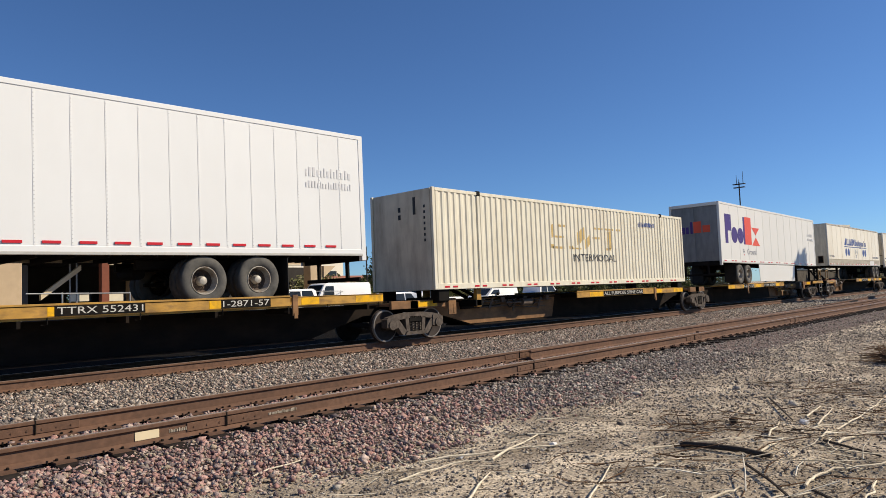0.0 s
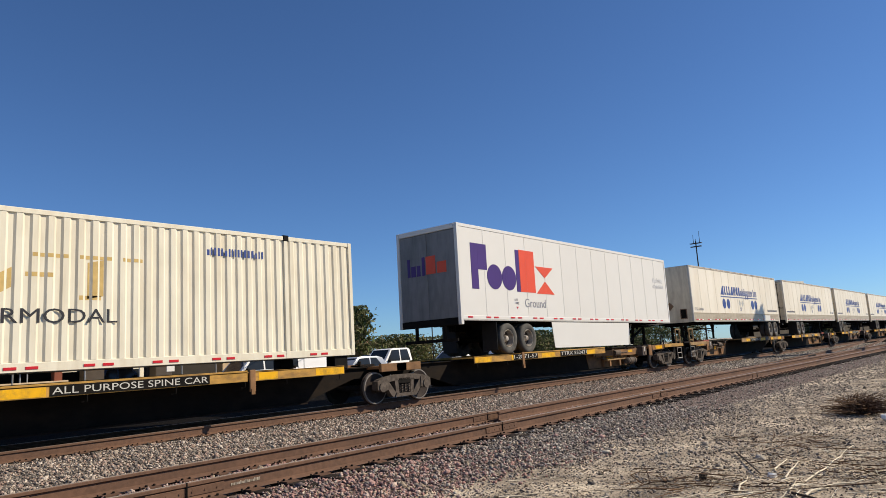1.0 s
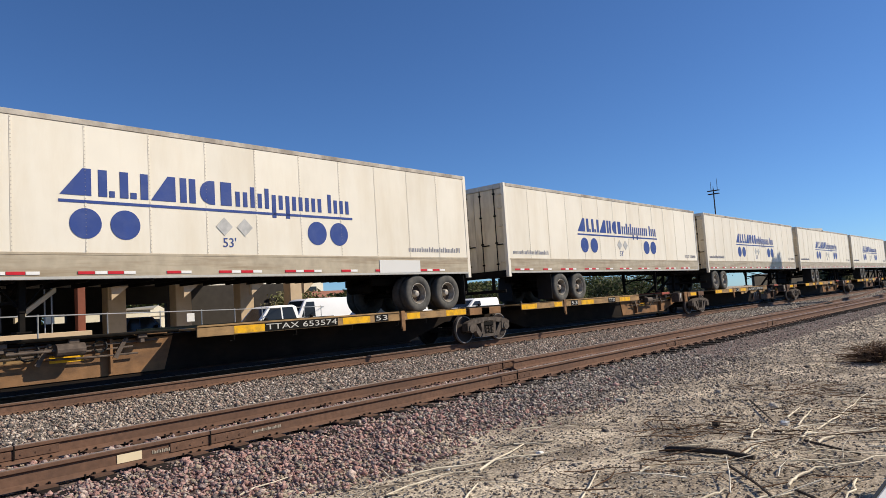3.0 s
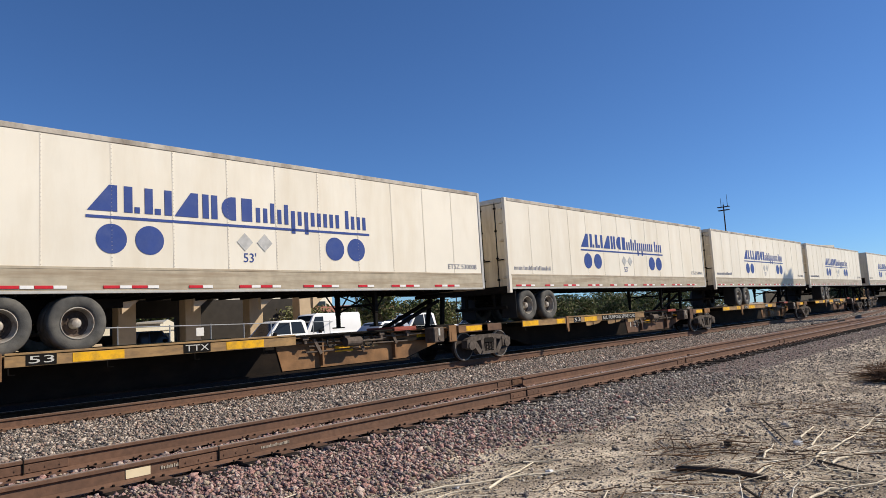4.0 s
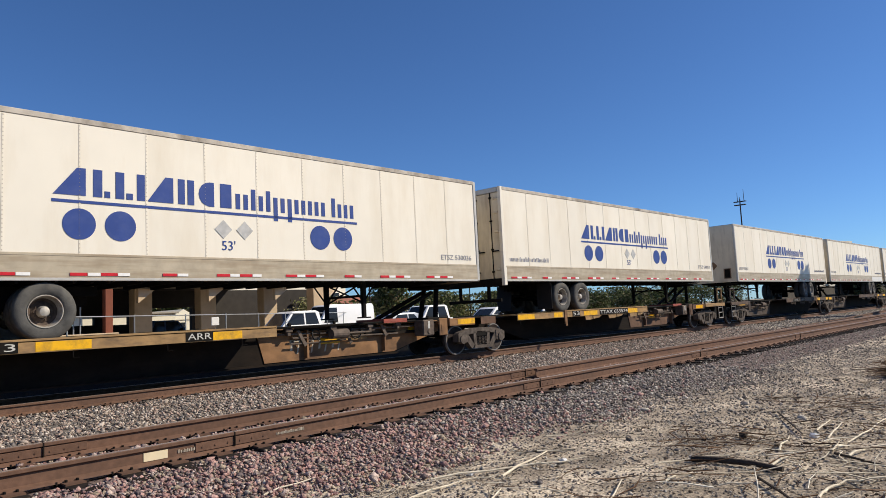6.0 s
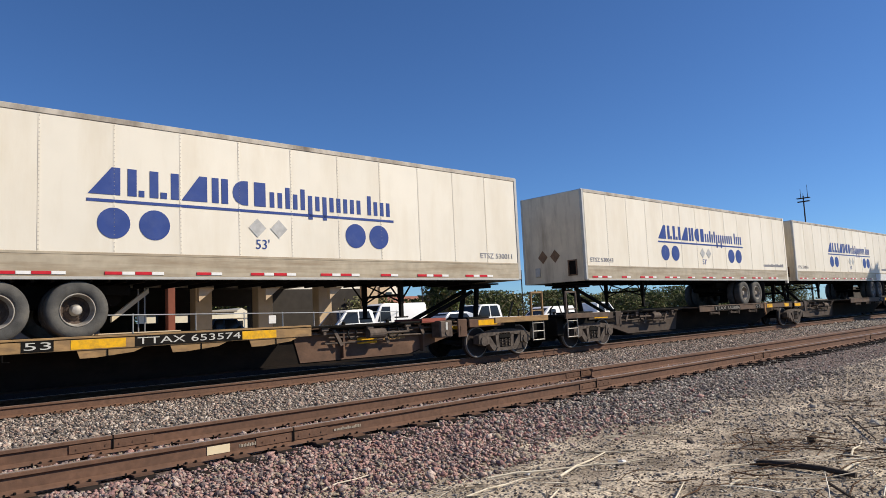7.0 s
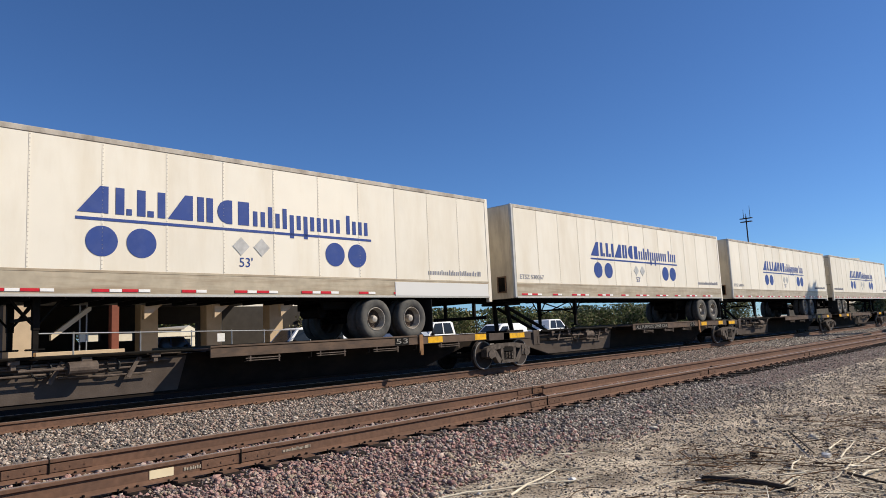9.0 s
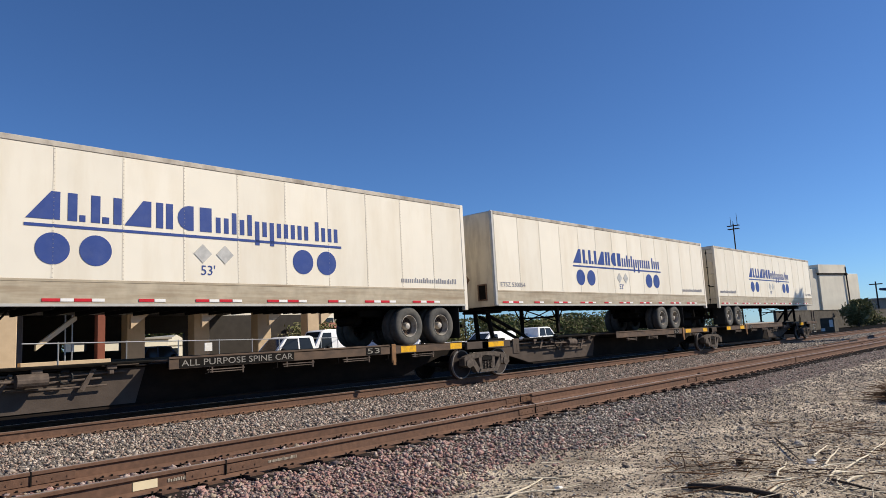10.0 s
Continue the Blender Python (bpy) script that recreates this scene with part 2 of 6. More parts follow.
BED_PINK = mixed("pink_ballast_bed", [(0.075, 0.052, 0.046), (0.15, 0.108, 0.094), (0.25, 0.19, 0.165)], 26, island=False, bump=1.0, bump_scale=30)
STRAW = mixed("dry_straw", [(0.56, 0.49, 0.38), (0.42, 0.36, 0.27), (0.68, 0.61, 0.48), (0.26, 0.21, 0.16), (0.15, 0.12, 0.09), (0.34, 0.28, 0.21)], 12, bump=0.2)
STALK = mat("dry_stalk", (0.66, 0.58, 0.44), 0.8, vary=0.2, scale=15, dirt=(0.3, 0.23, 0.15), dirt_amount=0.5, dirt_scale=6)
BRANCH = mat("dark_branch", (0.055, 0.042, 0.032), 0.9, vary=0.3, scale=20, bump=0.5)
TWIG = mixed("brown_twigs", [(0.12, 0.07, 0.042), (0.19, 0.115, 0.07), (0.08, 0.05, 0.035)], 12)
PAPER = mat("crumpled_paper", (0.75, 0.74, 0.71), 0.8, vary=0.08, scale=12)
STUCCO = mat("tan_stucco", (0.52, 0.39, 0.25), 0.9, vary=0.06, scale=3, dirt=(0.40, 0.29, 0.18), dirt_amount=0.4, dirt_scale=0.6, bump=0.2, streak=(1, 1, 0.4))
CLADDING = mat("ribbed_tan_cladding", (0.36, 0.25, 0.145), 0.6, vary=0.06, scale=2, dirt=(0.26, 0.18, 0.1), dirt_amount=0.4, dirt_scale=0.7)
TRIM = mat("cream_trim", (0.60, 0.50, 0.34), 0.7, vary=0.06, scale=2)
REDTRAY = mat("faded_red_tray", (0.33, 0.075, 0.05), 0.65, vary=0.15, scale=6, dirt=(0.16, 0.08, 0.06), dirt_amount=0.6, dirt_scale=4)
REDPOST = mat("rust_red_post", (0.20, 0.062, 0.034), 0.7, vary=0.12, scale=4)
# Dark grey stands for the shadowed opening under the side canopy.
GREYWALL = mat("shade_grey_wall", (0.13, 0.13, 0.14), 0.7, vary=0.1, scale=2, dirt=(0.08, 0.08, 0.08), dirt_amount=0.5, dirt_scale=0.8)
# Brown lowered to stand for shade under the canopy and in recesses.
SHADEWALL = mat("shaded_brown_wall", (0.04, 0.034, 0.028), 0.9, vary=0.15, scale=2)
CRUMB = mixed("dark_crumbs", [(0.20, 0.155, 0.115), (0.28, 0.22, 0.165), (0.13, 0.10, 0.075), (0.36, 0.30, 0.23), (0.10, 0.08, 0.06), (0.42, 0.35, 0.27)], 30)
WORNTEXT = mat("worn_lettering", (0.24, 0.22, 0.19), 0.7, vary=0.3, scale=12)
EARTH = mat("dark_weathered_earth", (0.085, 0.072, 0.056), 0.95, vary=0.3, scale=1.5, dirt=(0.05, 0.042, 0.034), dirt_amount=0.6, dirt_scale=0.5, bump=0.4)
CONCRETE = mat("concrete", (0.34, 0.30, 0.25), 0.9, vary=0.12, scale=3, dirt=(0.28, 0.25, 0.2), dirt_amount=0.4)
ASPHALT = mat("asphalt", (0.085, 0.08, 0.075), 0.9, vary=0.2, scale=6, dirt=(0.15, 0.14, 0.13), dirt_amount=0.5, dirt_scale=0.3)
GALV = mat("galvanised_pipe", (0.42, 0.42, 0.41), 0.45, 0.5, vary=0.1, scale=8)
CARWHITE = mat("white_car_paint", (0.80, 0.80, 0.79), 0.25, vary=0.02)
CARSILVER = mat("silver_car_paint", (0.40, 0.42, 0.45), 0.25, 0.3, vary=0.03)
CARBLUE = mat("blue_car_paint", (0.05, 0.08, 0.15), 0.25, vary=0.03)
CARGLASS = mat("dark_car_glass", (0.02, 0.024, 0.028), 0.08, vary=0.05)
LAMPRED = mat("tail_lamp_red", (0.35, 0.01, 0.01), 0.25, vary=0.05)
LEAF = mixed("green_leaves", [(0.095, 0.12, 0.04), (0.125, 0.145, 0.055), (0.16, 0.16, 0.075), (0.06, 0.075, 0.03), (0.19, 0.17, 0.09)], 6, bump=0.1)
LEAF_DRY = mixed("olive_leaves", [(0.17, 0.17, 0.07), (0.24, 0.22, 0.10), (0.12, 0.125, 0.05), (0.28, 0.25, 0.13)], 6, bump=0.1)
BARK = mat("bark", (0.10, 0.075, 0.055), 0.9, vary=0.3, scale=9, bump=0.5)
SILO = mat("pale_concrete_tower", (0.74, 0.68, 0.55), 0.85, vary=0.06, scale=0.4, dirt=(0.42, 0.38, 0.33), dirt_amount=0.5, dirt_scale=0.2, streak=(1, 1, 0.3))
ROOFTILE = mat("roof_red_brown", (0.28, 0.12, 0.08), 0.8, vary=0.15, scale=3)
HOUSE = mat("pale_house_wall", (0.72, 0.66, 0.52), 0.8, vary=0.05, scale=2)
PLACARD = mat("placard_silver", (0.48, 0.46, 0.42), 0.4, 0.2, vary=0.15, scale=9)
PLACARD_RUST = mat("placard_brown", (0.20, 0.12, 0.07), 0.6, vary=0.2, scale=9)
GRAFFITI = mat("chalk_paint", (0.42, 0.36, 0.28), 0.8, vary=0.2, scale=20)
POLE = mat("dark_pole", (0.035, 0.03, 0.028), 0.8, vary=0.2)
HOSE = mat("black_hose", (0.015, 0.015, 0.015), 0.6, vary=0.2)


# ---- mesh building ----
class Form:
    """Collects vertices and faces of one mesh."""

    def __init__(self):
        self.v, self.f = [], []

    def add(self, vs, fs, m=None):
        o = len(self.v)
        self.v += [tuple(m @ Vector(p)) if m else tuple(p) for p in vs]
        self.f += [tuple(o + i for i in f) for f in fs]
        return self

    def box(self, x0, x1, y0, y1, z0, z1, b=0.0, m=None):
        if b <= 0:
            vs = [(x, y, z) for x in (x0, x1) for y in (y0, y1) for z in (z0, z1)]
            return self.add(vs, [(0, 1, 3, 2), (4, 6, 7, 5), (0, 4, 5, 1), (2, 3, 7, 6), (0, 2, 6, 4), (1, 5, 7, 3)], m)
        b = min(b, (x1 - x0) / 2.2, (y1 - y0) / 2.2, (z1 - z0) / 2.2)
        bm = bmesh.new()
        bmesh.ops.create_cube(bm, size=1)
        for q in bm.verts:
            q.co = Vector(((x0 + x1) / 2 + q.co.x * (x1 - x0), (y0 + y1) / 2 + q.co.y * (y1 - y0), (z0 + z1) / 2 + q.co.z * (z1 - z0)))
        bmesh.ops.bevel(bm, geom=bm.edges[:], offset=b, segments=1, affect="EDGES")
        bm.verts.index_update()
        self.add([q.co for q in bm.verts], [[q.index for q in f.verts] for f in bm.faces], m)
        bm.free()
        return self

    def cyl(self, a, b, r, n=12, r2=None, caps=True):
        a, b = Vector(a), Vector(b)
        d = (b - a).normalized()
        s = d.orthogonal().normalized()
        u = d.cross(s)
        r2 = r if r2 is None else r2
        vs = []
        for p, q in ((a, r), (b, r2)):
            vs += [p + (s * math.cos(2 * math.pi * i / n) + u * math.sin(2 * math.pi * i / n)) * q for i in range(n)]
        fs = [(i, (i + 1) % n, n + (i + 1) % n, n + i) for i in range(n)]
        if caps:
            fs += [tuple(range(n))[::-1], tuple(range(n, 2 * n))]
        return self.add(vs, fs)

    def tube(self, pts, r, n=6, taper=0.0):
        pts = [Vector(p) for p in pts]
        rings, k = [], len(pts)
        for i, p in enumerate(pts):
            d = (pts[min(i + 1, k - 1)] - pts[max(i - 1, 0)]).normalized()
            s = d.orthogonal().normalized()
            u = d.cross(s)
            q = r * (1 - taper * i / (k - 1))
            rings.append([p + (s * math.cos(2 * math.pi * j / n) + u * math.sin(2 * math.pi * j / n)) * q for j in range(n)])
        vs = [q for ring in rings for q in ring]
        fs = [(i * n + j, i * n + (j + 1) % n, (i + 1) * n + (j + 1) % n, (i + 1) * n + j) for i in range(k - 1) for j in range(n)]
        fs += [tuple(range(n))[::-1], tuple(range((k - 1) * n, k * n))]
        return self.add(vs, fs)

    def lathe(self, profile, centre, n=28):
        """A profile of (radius, offset along y) turned round the y axis."""
        cx, cy, cz = centre
        k = len(profile)
        vs = [(cx + r * math.cos(2 * math.pi * i / n), cy + o, cz + r * math.sin(2 * math.pi * i / n)) for i in range(n) for r, o in profile]
        fs = [(i * k + j, i * k + j + 1, ((i + 1) % n) * k + j + 1, ((i + 1) % n) * k + j) for i in range(n) for j in range(k - 1)]
        return self.add(vs, fs)

    def plate(self, outline, y0, y1):
        """An outline of (x, z), thick from y0 to y1."""
        k = len(outline)
        vs = [(x, y0, z) for x, z in outline] + [(x, y1, z) for x, z in outline]
        fs = [tuple(range(k)), tuple(range(k, 2 * k))[::-1]] + [(i, k + i, k + (i + 1) % k, (i + 1) % k) for i in range(k)]
        return self.add(vs, fs)

    def soft_plate(self, outline, y0, y1, b, tuck=0.0):
        """A thick outline with rounded edges; tuck leans its sides in towards the top."""
        bm = bmesh.new()
        zs = [z for _, z in outline]
        rows = []
        for y in (y0, y1):
            rows.append([bm.verts.new((x, y * (1 - tuck * (z - min(zs)) / (max(zs) - min(zs))), z)) for x, z in outline])
        k = len(outline)
        bm.faces.new(rows[0])
        bm.faces.new(rows[1][::-1])
        for i in range(k):
            bm.faces.new((rows[0][i], rows[1][i], rows[1][(i + 1) % k], rows[0][(i + 1) % k]))
        bmesh.ops.recalc_face_normals(bm, faces=bm.faces[:])
        bmesh.ops.bevel(bm, geom=bm.edges[:], offset=b, segments=2, affect="EDGES", profile=0.6)
        bm.verts.index_update()
        self.add([q.co for q in bm.verts], [[q.index for q in f.verts] for f in bm.faces])
        bm.free()
        return self

    def bar(self, outline, x0, x1):
        """An outline of (y, z), long from x0 to x1."""
        k = len(outline)
        vs = [(x0, y, z) for y, z in outline] + [(x1, y, z) for y, z in outline]
        fs = [tuple(range(k)), tuple(range(k, 2 * k))[::-1]] + [(i, k + i, k + (i + 1) % k, (i + 1) % k) for i in range(k)]
        return self.add(vs, fs)

    def mirror(self, length):
        """Turned end for end along x."""
        self.v = [(length - x, y, z) for x, y, z in self.v]
        self.f = [f[::-1] for f in self.f]
        return self

    def mesh(self, name, material, smooth=False):
        me = bpy.data.meshes.new(name)
        me.from_pydata(self.v, [], self.f)
        bm = bmesh.new()
        bm.from_mesh(me)
        bmesh.ops.recalc_face_normals(bm, faces=bm.faces[:])
        bm.to_mesh(me)
        bm.free()
        me.materials.append(material)
        if smooth:
            me.polygons.foreach_set("use_smooth", [True] * len(me.polygons))
            me.set_sharp_from_angle(angle=radians(40))
        return me


def part(name, form, material, parent, label="", smooth=False, at=None):
    ob = new(name, form.mesh(name, material, smooth) if isinstance(form, Form) else form)
    if parent:
        ob.parent = parent
    if at:
        ob.matrix_basis = at
    return tagged(ob, label)


def thing(name, label, category, group="", kind="", at=None):
    ob = new(name)
    ob.empty_display_size = 0.3
    if at:
        ob.matrix_basis = at
    return tagged(ob, label, category, group, kind)


def solid(name, form, material, label, category, group="", kind="", smooth=False, at=None):
    ob = part(name, form, material, None, "", smooth, at)
    return tagged(ob, label, category, group, kind)


TEXTS = {}


def lettering(name, words, height, x, y, z, material, parent, width=None, centre=False, rot=(90, 0, 0)):
    """Painted words with the built-in font, facing -y unless turned."""
    key = (words, height, width, centre)
    if key not in TEXTS:
        cu = bpy.data.curves.new("letters", "FONT")
        cu.body, cu.size, cu.extrude, cu.resolution_u = words, height / 0.7, 0.0015, 3
        tmp = new("letters", cu)
        dg = bpy.context.evaluated_depsgraph_get()
        me = bpy.data.meshes.new_from_object(tmp.evaluated_get(dg))
        bpy.data.objects.remove(tmp)
        xs = [q.co.x for q in me.vertices]
        k = width / (max(xs) - min(xs)) if width else 1.0
        off = min(xs) + ((max(xs) - min(xs)) / 2 if centre else 0)
        for q in me.vertices:
            q.co.x = (q.co.x - off) * k
        me.materials.clear()
        TEXTS[key] = me
    me = TEXTS[key]
    if material.name not in [q.name for q in me.materials if q]:
        if len(me.materials):
            me = me.copy()
            me.materials.clear()
        me.materials.append(material)
    ob = new(name, me)
    ob.parent = parent
    ob.matrix_basis = pose(x, y, z, *rot)
    return ob


# ---- the train ----
MOVING = []             # (thing, place along the train at t = 0)
WHEELSETS = []
NEAR = -1.295           # the near side of a trailer, from the track's centre


def blocks(form, cells, y):
    """Plain painted bars: (x0, x1, z0, z1, lean)."""
    for x0, x1, z0, z1, lean in cells:
        form.plate([(x0, z0), (x1, z0), (x1 + lean, z1), (x0 + lean, z1)], y - 0.004, y + 0.002)
    return form


def disc(form, x, z, r, y, n=28):
    return form.plate([(x + r * math.cos(2 * math.pi * i / n), z + r * math.sin(2 * math.pi * i / n)) for i in range(n)], y - 0.004, y + 0.002)


def bars_of_text(rng, x0, x1, z, height, tall=0.35):
    """Small bars of the size of a line of writing."""
    cells, x = [], x0
    while x < x1 - height * 0.3:
        w = height * rng.uniform(0.16, 0.34)
        cells.append((x, x + w, z, z + height * (1.0 if rng.random() < tall else 0.72), 0))
        x += w + height * rng.uniform(0.2, 0.3)
    return cells


def tyre_mesh():
    if "tyre" not in TEXTS:
        prof = [(0.29, -0.10), (0.33, -0.135), (0.42, -0.142), (0.485, -0.125), (0.508, -0.095), (0.51, -0.03), (0.502, -0.028), (0.502, -0.018), (0.51, -0.016),
                (0.51, 0.016), (0.502, 0.018), (0.502, 0.028), (0.51, 0.03), (0.508, 0.095), (0.485, 0.125), (0.42, 0.142), (0.33, 0.135), (0.29, 0.10)]
        TEXTS["tyre"] = Form().lathe(prof, (0, 0, 0), 36).mesh("tyre", RUBBER, True)
        TEXTS["rim"] = Form().lathe([(0.294, -0.11), (0.288, -0.122), (0.276, -0.122), (0.262, -0.06), (0.238, 0.05)], (0, 0, 0), 28).mesh("rim", RIM, True)
        plate = Form().lathe([(0.245, 0.04), (0.19, 0.075), (0.17, 0.06), (0.10, 0.05)], (0, 0, 0), 28)
        for i in range(10):
            a = 2 * math.pi * i / 10
            plate.cyl((0.143 * math.cos(a), 0.055, 0.143 * math.sin(a)), (0.143 * math.cos(a), 0.02, 0.143 * math.sin(a)), 0.014, 6)
        TEXTS["wheel_disc"] = plate.mesh("wheel_disc", WHEEL_DISC, True)
        TEXTS["hub_cap"] = Form().lathe([(0.105, 0.055), (0.10, -0.02), (0.078, -0.07), (0.04, -0.085), (0.0, -0.087)], (0, 0, 0), 20).mesh("hub_cap", RIM, True)
    return TEXTS["tyre"], TEXTS["rim"]


def trailer(style, rear_left, tandem, z0, z1, label, skirt=False):
    """A 53 foot van trailer; x from 0 to LENGTH, z above the rail. tandem: the axles' places from its rear."""
    cream = style == "cream"
    body, count = (CREAM, 13) if cream else (WHITE_CLEAN, 26) if style == "early" else (WHITE, 13)
    ob = thing("semi_trailer", label, "trailer", "trailers on the train")
    flip = (lambda f: f) if rear_left else (lambda f: f.mirror(LENGTH))
    fx = (lambda x: x) if rear_left else (lambda x: LENGTH - x)
    band = z0 + (0.46 if cream else 0.16)
    step = (LENGTH - 0.3) / count
    panel = Form().box(0.002, step - 0.002, NEAR + 0.002, NEAR + 0.035, band, z1 - 0.11).mesh("side_panel", body)
    for i in range(count):
        part("side_panel", panel, body, ob, at=pose(0.15 + i * step, 0, 0))
    rivets = Form()
    strip = Form().box(-0.02, 0.02, NEAR - 0.003, NEAR + 0.004, band + 0.01, z1 - 0.12).mesh("seam_strip", body)
    for i in range(1, count):
        x = 0.15 + i * step
        part("seam_strip", strip, body, ob, at=pose(x, 0, 0))
        z = band + 0.05
        while z < z1 - 0.15:
            rivets.box(x - 0.011, x + 0.007, NEAR - 0.006, NEAR - 0.002, z, z + 0.018)
            z += 0.075
    tagged(part("rivet_line", rivets, RIVET if cream else RIVET_PALE, ob), kind="stuff")
    part("far_wall", Form().box(0.15, LENGTH - 0.15, 1.26, 1.295, z0, z1 - 0.11), body, ob)
    part("roof", Form().box(0.03, LENGTH - 0.03, -1.26, 1.26, z1 - 0.04, z1 - 0.005, 0.01), ALU, ob, "sheet aluminium roof")
    for y0, y1 in ((NEAR - 0.012, NEAR + 0.05), (1.245, 1.307)):
        part("top_rail", Form().box(0.1, LENGTH - 0.1, y0, y1, z1 - 0.11, z1, 0.012), TOPRAIL if cream else body, ob)
    part("bottom_rail", Form().box(0.1, LENGTH - 0.1, NEAR - 0.006, NEAR + 0.05, z0 + 0.05, band, 0.008), BAND if cream else body, ob, "scuffed lower side rail")
    part("lower_lip", Form().box(0.12, LENGTH - 0.12, NEAR - 0.014, NEAR + 0.06, z0, z0 + 0.055, 0.006), ALU, ob)
    if cream:
        part("band_moulding", Form().box(0.12, LENGTH - 0.12, NEAR - 0.012, NEAR + 0.0, band - 0.02, band + 0.03, 0.005), BAND, ob)
    part("far_rail", Form().box(0.1, LENGTH - 0.1, 1.25, 1.3, z0, z0 + 0.16), ALU, ob)
    part("floor", Form().box(0.1, LENGTH - 0.1, -1.24, 1.24, z0 + 0.06, z0 + 0.12), BLACK, ob)
    cm = Form().box(-0.025, 0.025, -1.2, 1.2, z0 - 0.04, z0 + 0.058).mesh("crossmember", BLACK)
    x = 0.4
    while x < LENGTH - 1.2:
        part("crossmember", cm, BLACK, ob, at=pose(fx(x), 0, 0))
        x += 0.305 if x < 5.5 else 0.61
    # nose
    part("nose_wall", flip(Form().box(LENGTH - 0.06, LENGTH - 0.012, -1.24, 1.24, z0, z1 - 0.03, 0.01)), body if not cream else DOOR, ob)
    for y0, y1 in ((NEAR - 0.008, NEAR + 0.1), (1.195, 1.303)):
        part("nose_post", flip(Form().box(LENGTH - 0.15, LENGTH, y0, y1, z0, z1 + 0.004, 0.03)), ALU if cream else body, ob)
    # rear
    for y0, y1 in ((NEAR - 0.008, NEAR + 0.11), (1.185, 1.303)):
        part("rear_post", flip(Form().box(0, 0.15, y0, y1, z0 - 0.12, z1 + 0.004, 0.012)), body if not cream else CREAM, ob)
    part("rear_header", flip(Form().box(0.0, 0.12, -1.18, 1.18, z1 - 0.16, z1, 0.01)), ALU if cream else body, ob)
    part("rear_sill", flip(Form().box(0.0, 0.12, -1.18, 1.18, z0 - 0.12, z0 + 0.1, 0.01)), BLACK, ob)
    for y0, y1 in ((-1.175, -0.005), (0.005, 1.175)):
        d = part("rear_door", flip(Form().box(0.03, 0.075, y0, y1, z0 + 0.11, z1 - 0.17, 0.008)), DOOR if cream else GREYDOOR, ob)
        if style == "late":
            continue
        rods = Form()
        for y in (y0 + 0.3, y1 - 0.28):
            rods.cyl((0.015, y, z0 + 0.02), (0.015, y, z1 - 0.06), 0.016, 8)
            for z in (z0 + 0.3, z0 + 1.0, z0 + 1.9, z1 - 0.35):
                rods.box(-0.008, 0.03, y - 0.045, y + 0.045, z, z + 0.05)
            rods.box(-0.02, 0.02, y - 0.28, y, z0 + 0.95, z0 + 0.985)
        part("lock_rod", flip(rods), BLACK if cream else ALU, d)
        for z in (0.35, 0.95, 1.55, 2.15, 2.6):
            yy = y0 if y0 < -0.1 else y1
            part("hinge", flip(Form().box(-0.012, 0.04, min(yy, yy * 0.86), max(yy, yy * 0.86), z0 + z, z0 + z + 0.07, 0.01)), DOOR if cream else BLACK, d)
    guard = Form().box(0.02, 0.1, -1.1, 1.1, z0 - 0.62, z0 - 0.52, 0.01)
    for y in (-0.6, 0.6):
        guard.box(0.03, 0.09, y - 0.05, y + 0.05, z0 - 0.53, z0 - 0.1)
    part("underride_guard", flip(guard), BLACK, ob)
    # running gear
    tyre, rim = tyre_mesh()
    hub = 1.72 if style == "early" else 1.58
    for a in tandem:
        part("axle", flip(Form().cyl((a, -0.95, hub), (a, 0.95, hub), 0.065, 10)), BLACK, ob)
        for y, turn in ((-1.13, 0), (-0.81, 0), (1.13, 180), (0.81, 180)):
            w = part("wheel", tyre, RUBBER, ob, "dusty black tyre", at=pose(fx(a), y, hub, 0, 0, turn))
            if abs(y) > 1:
                part("rim", rim, RIM, w, "worn bare metal rim")
                part("wheel_disc", TEXTS["wheel_disc"], WHEEL_DISC, w, "dark rusty wheel disc with nuts")
                part("hub_cap", TEXTS["hub_cap"], RIM, w, "dull metal hub cap")
    t0, t1 = min(tandem), max(tandem)
    sub = Form()
    for y in (-0.5, 0.5):
        sub.box(t0 - 0.9, t1 + 1.1, y - 0.06, y + 0.06, z0 - 0.24, z0 - 0.06)
        sub.plate([(t0 - 0.1, z0 - 0.24), (t1 + 0.1, z0 - 0.24), ((t0 + t1) / 2 + 0.12, 1.62), ((t0 + t1) / 2 - 0.12, 1.62)], y - 0.05, y + 0.05)
        for a in tandem:
            sub.box(a - 0.5, a + 0.5, y - 0.04, y + 0.04, 1.66, 1.74)
    sub.cyl((t1 + 0.9, -0.2, z0 - 0.3), (t1 + 0.9, 0.55, z0 - 0.3), 0.14, 14)
    part("suspension", flip(sub), BLACK, ob)
    for y in (-1.0, 0.72):
        part("mud_flap", flip(Form().box(t0 - 0.72, t0 - 0.705, y - 0.3, y + 0.3, 1.2, z0 - 0.05)), HOSE, ob)
    # landing gear
    lg = 12.5 if skirt else 12.05
    legs = Form()
    for y in (-0.78, 0.78):
        legs.box(lg - 0.06, lg + 0.06, y - 0.06, y + 0.06, 1.55, z0 + 0.05, 0.01)
        legs.box(lg - 0.045, lg + 0.045, y - 0.045, y + 0.045, 1.22, 1.56)
        legs.box(lg - 0.13, lg + 0.13, y - 0.13, y + 0.13, 1.19, 1.225, 0.01)
        legs.tube([(lg, y, 1.6), (lg - 0.42, y, z0)], 0.022)
        legs.tube([(lg, y, 1.6), (lg + 0.42, y, z0)], 0.022)
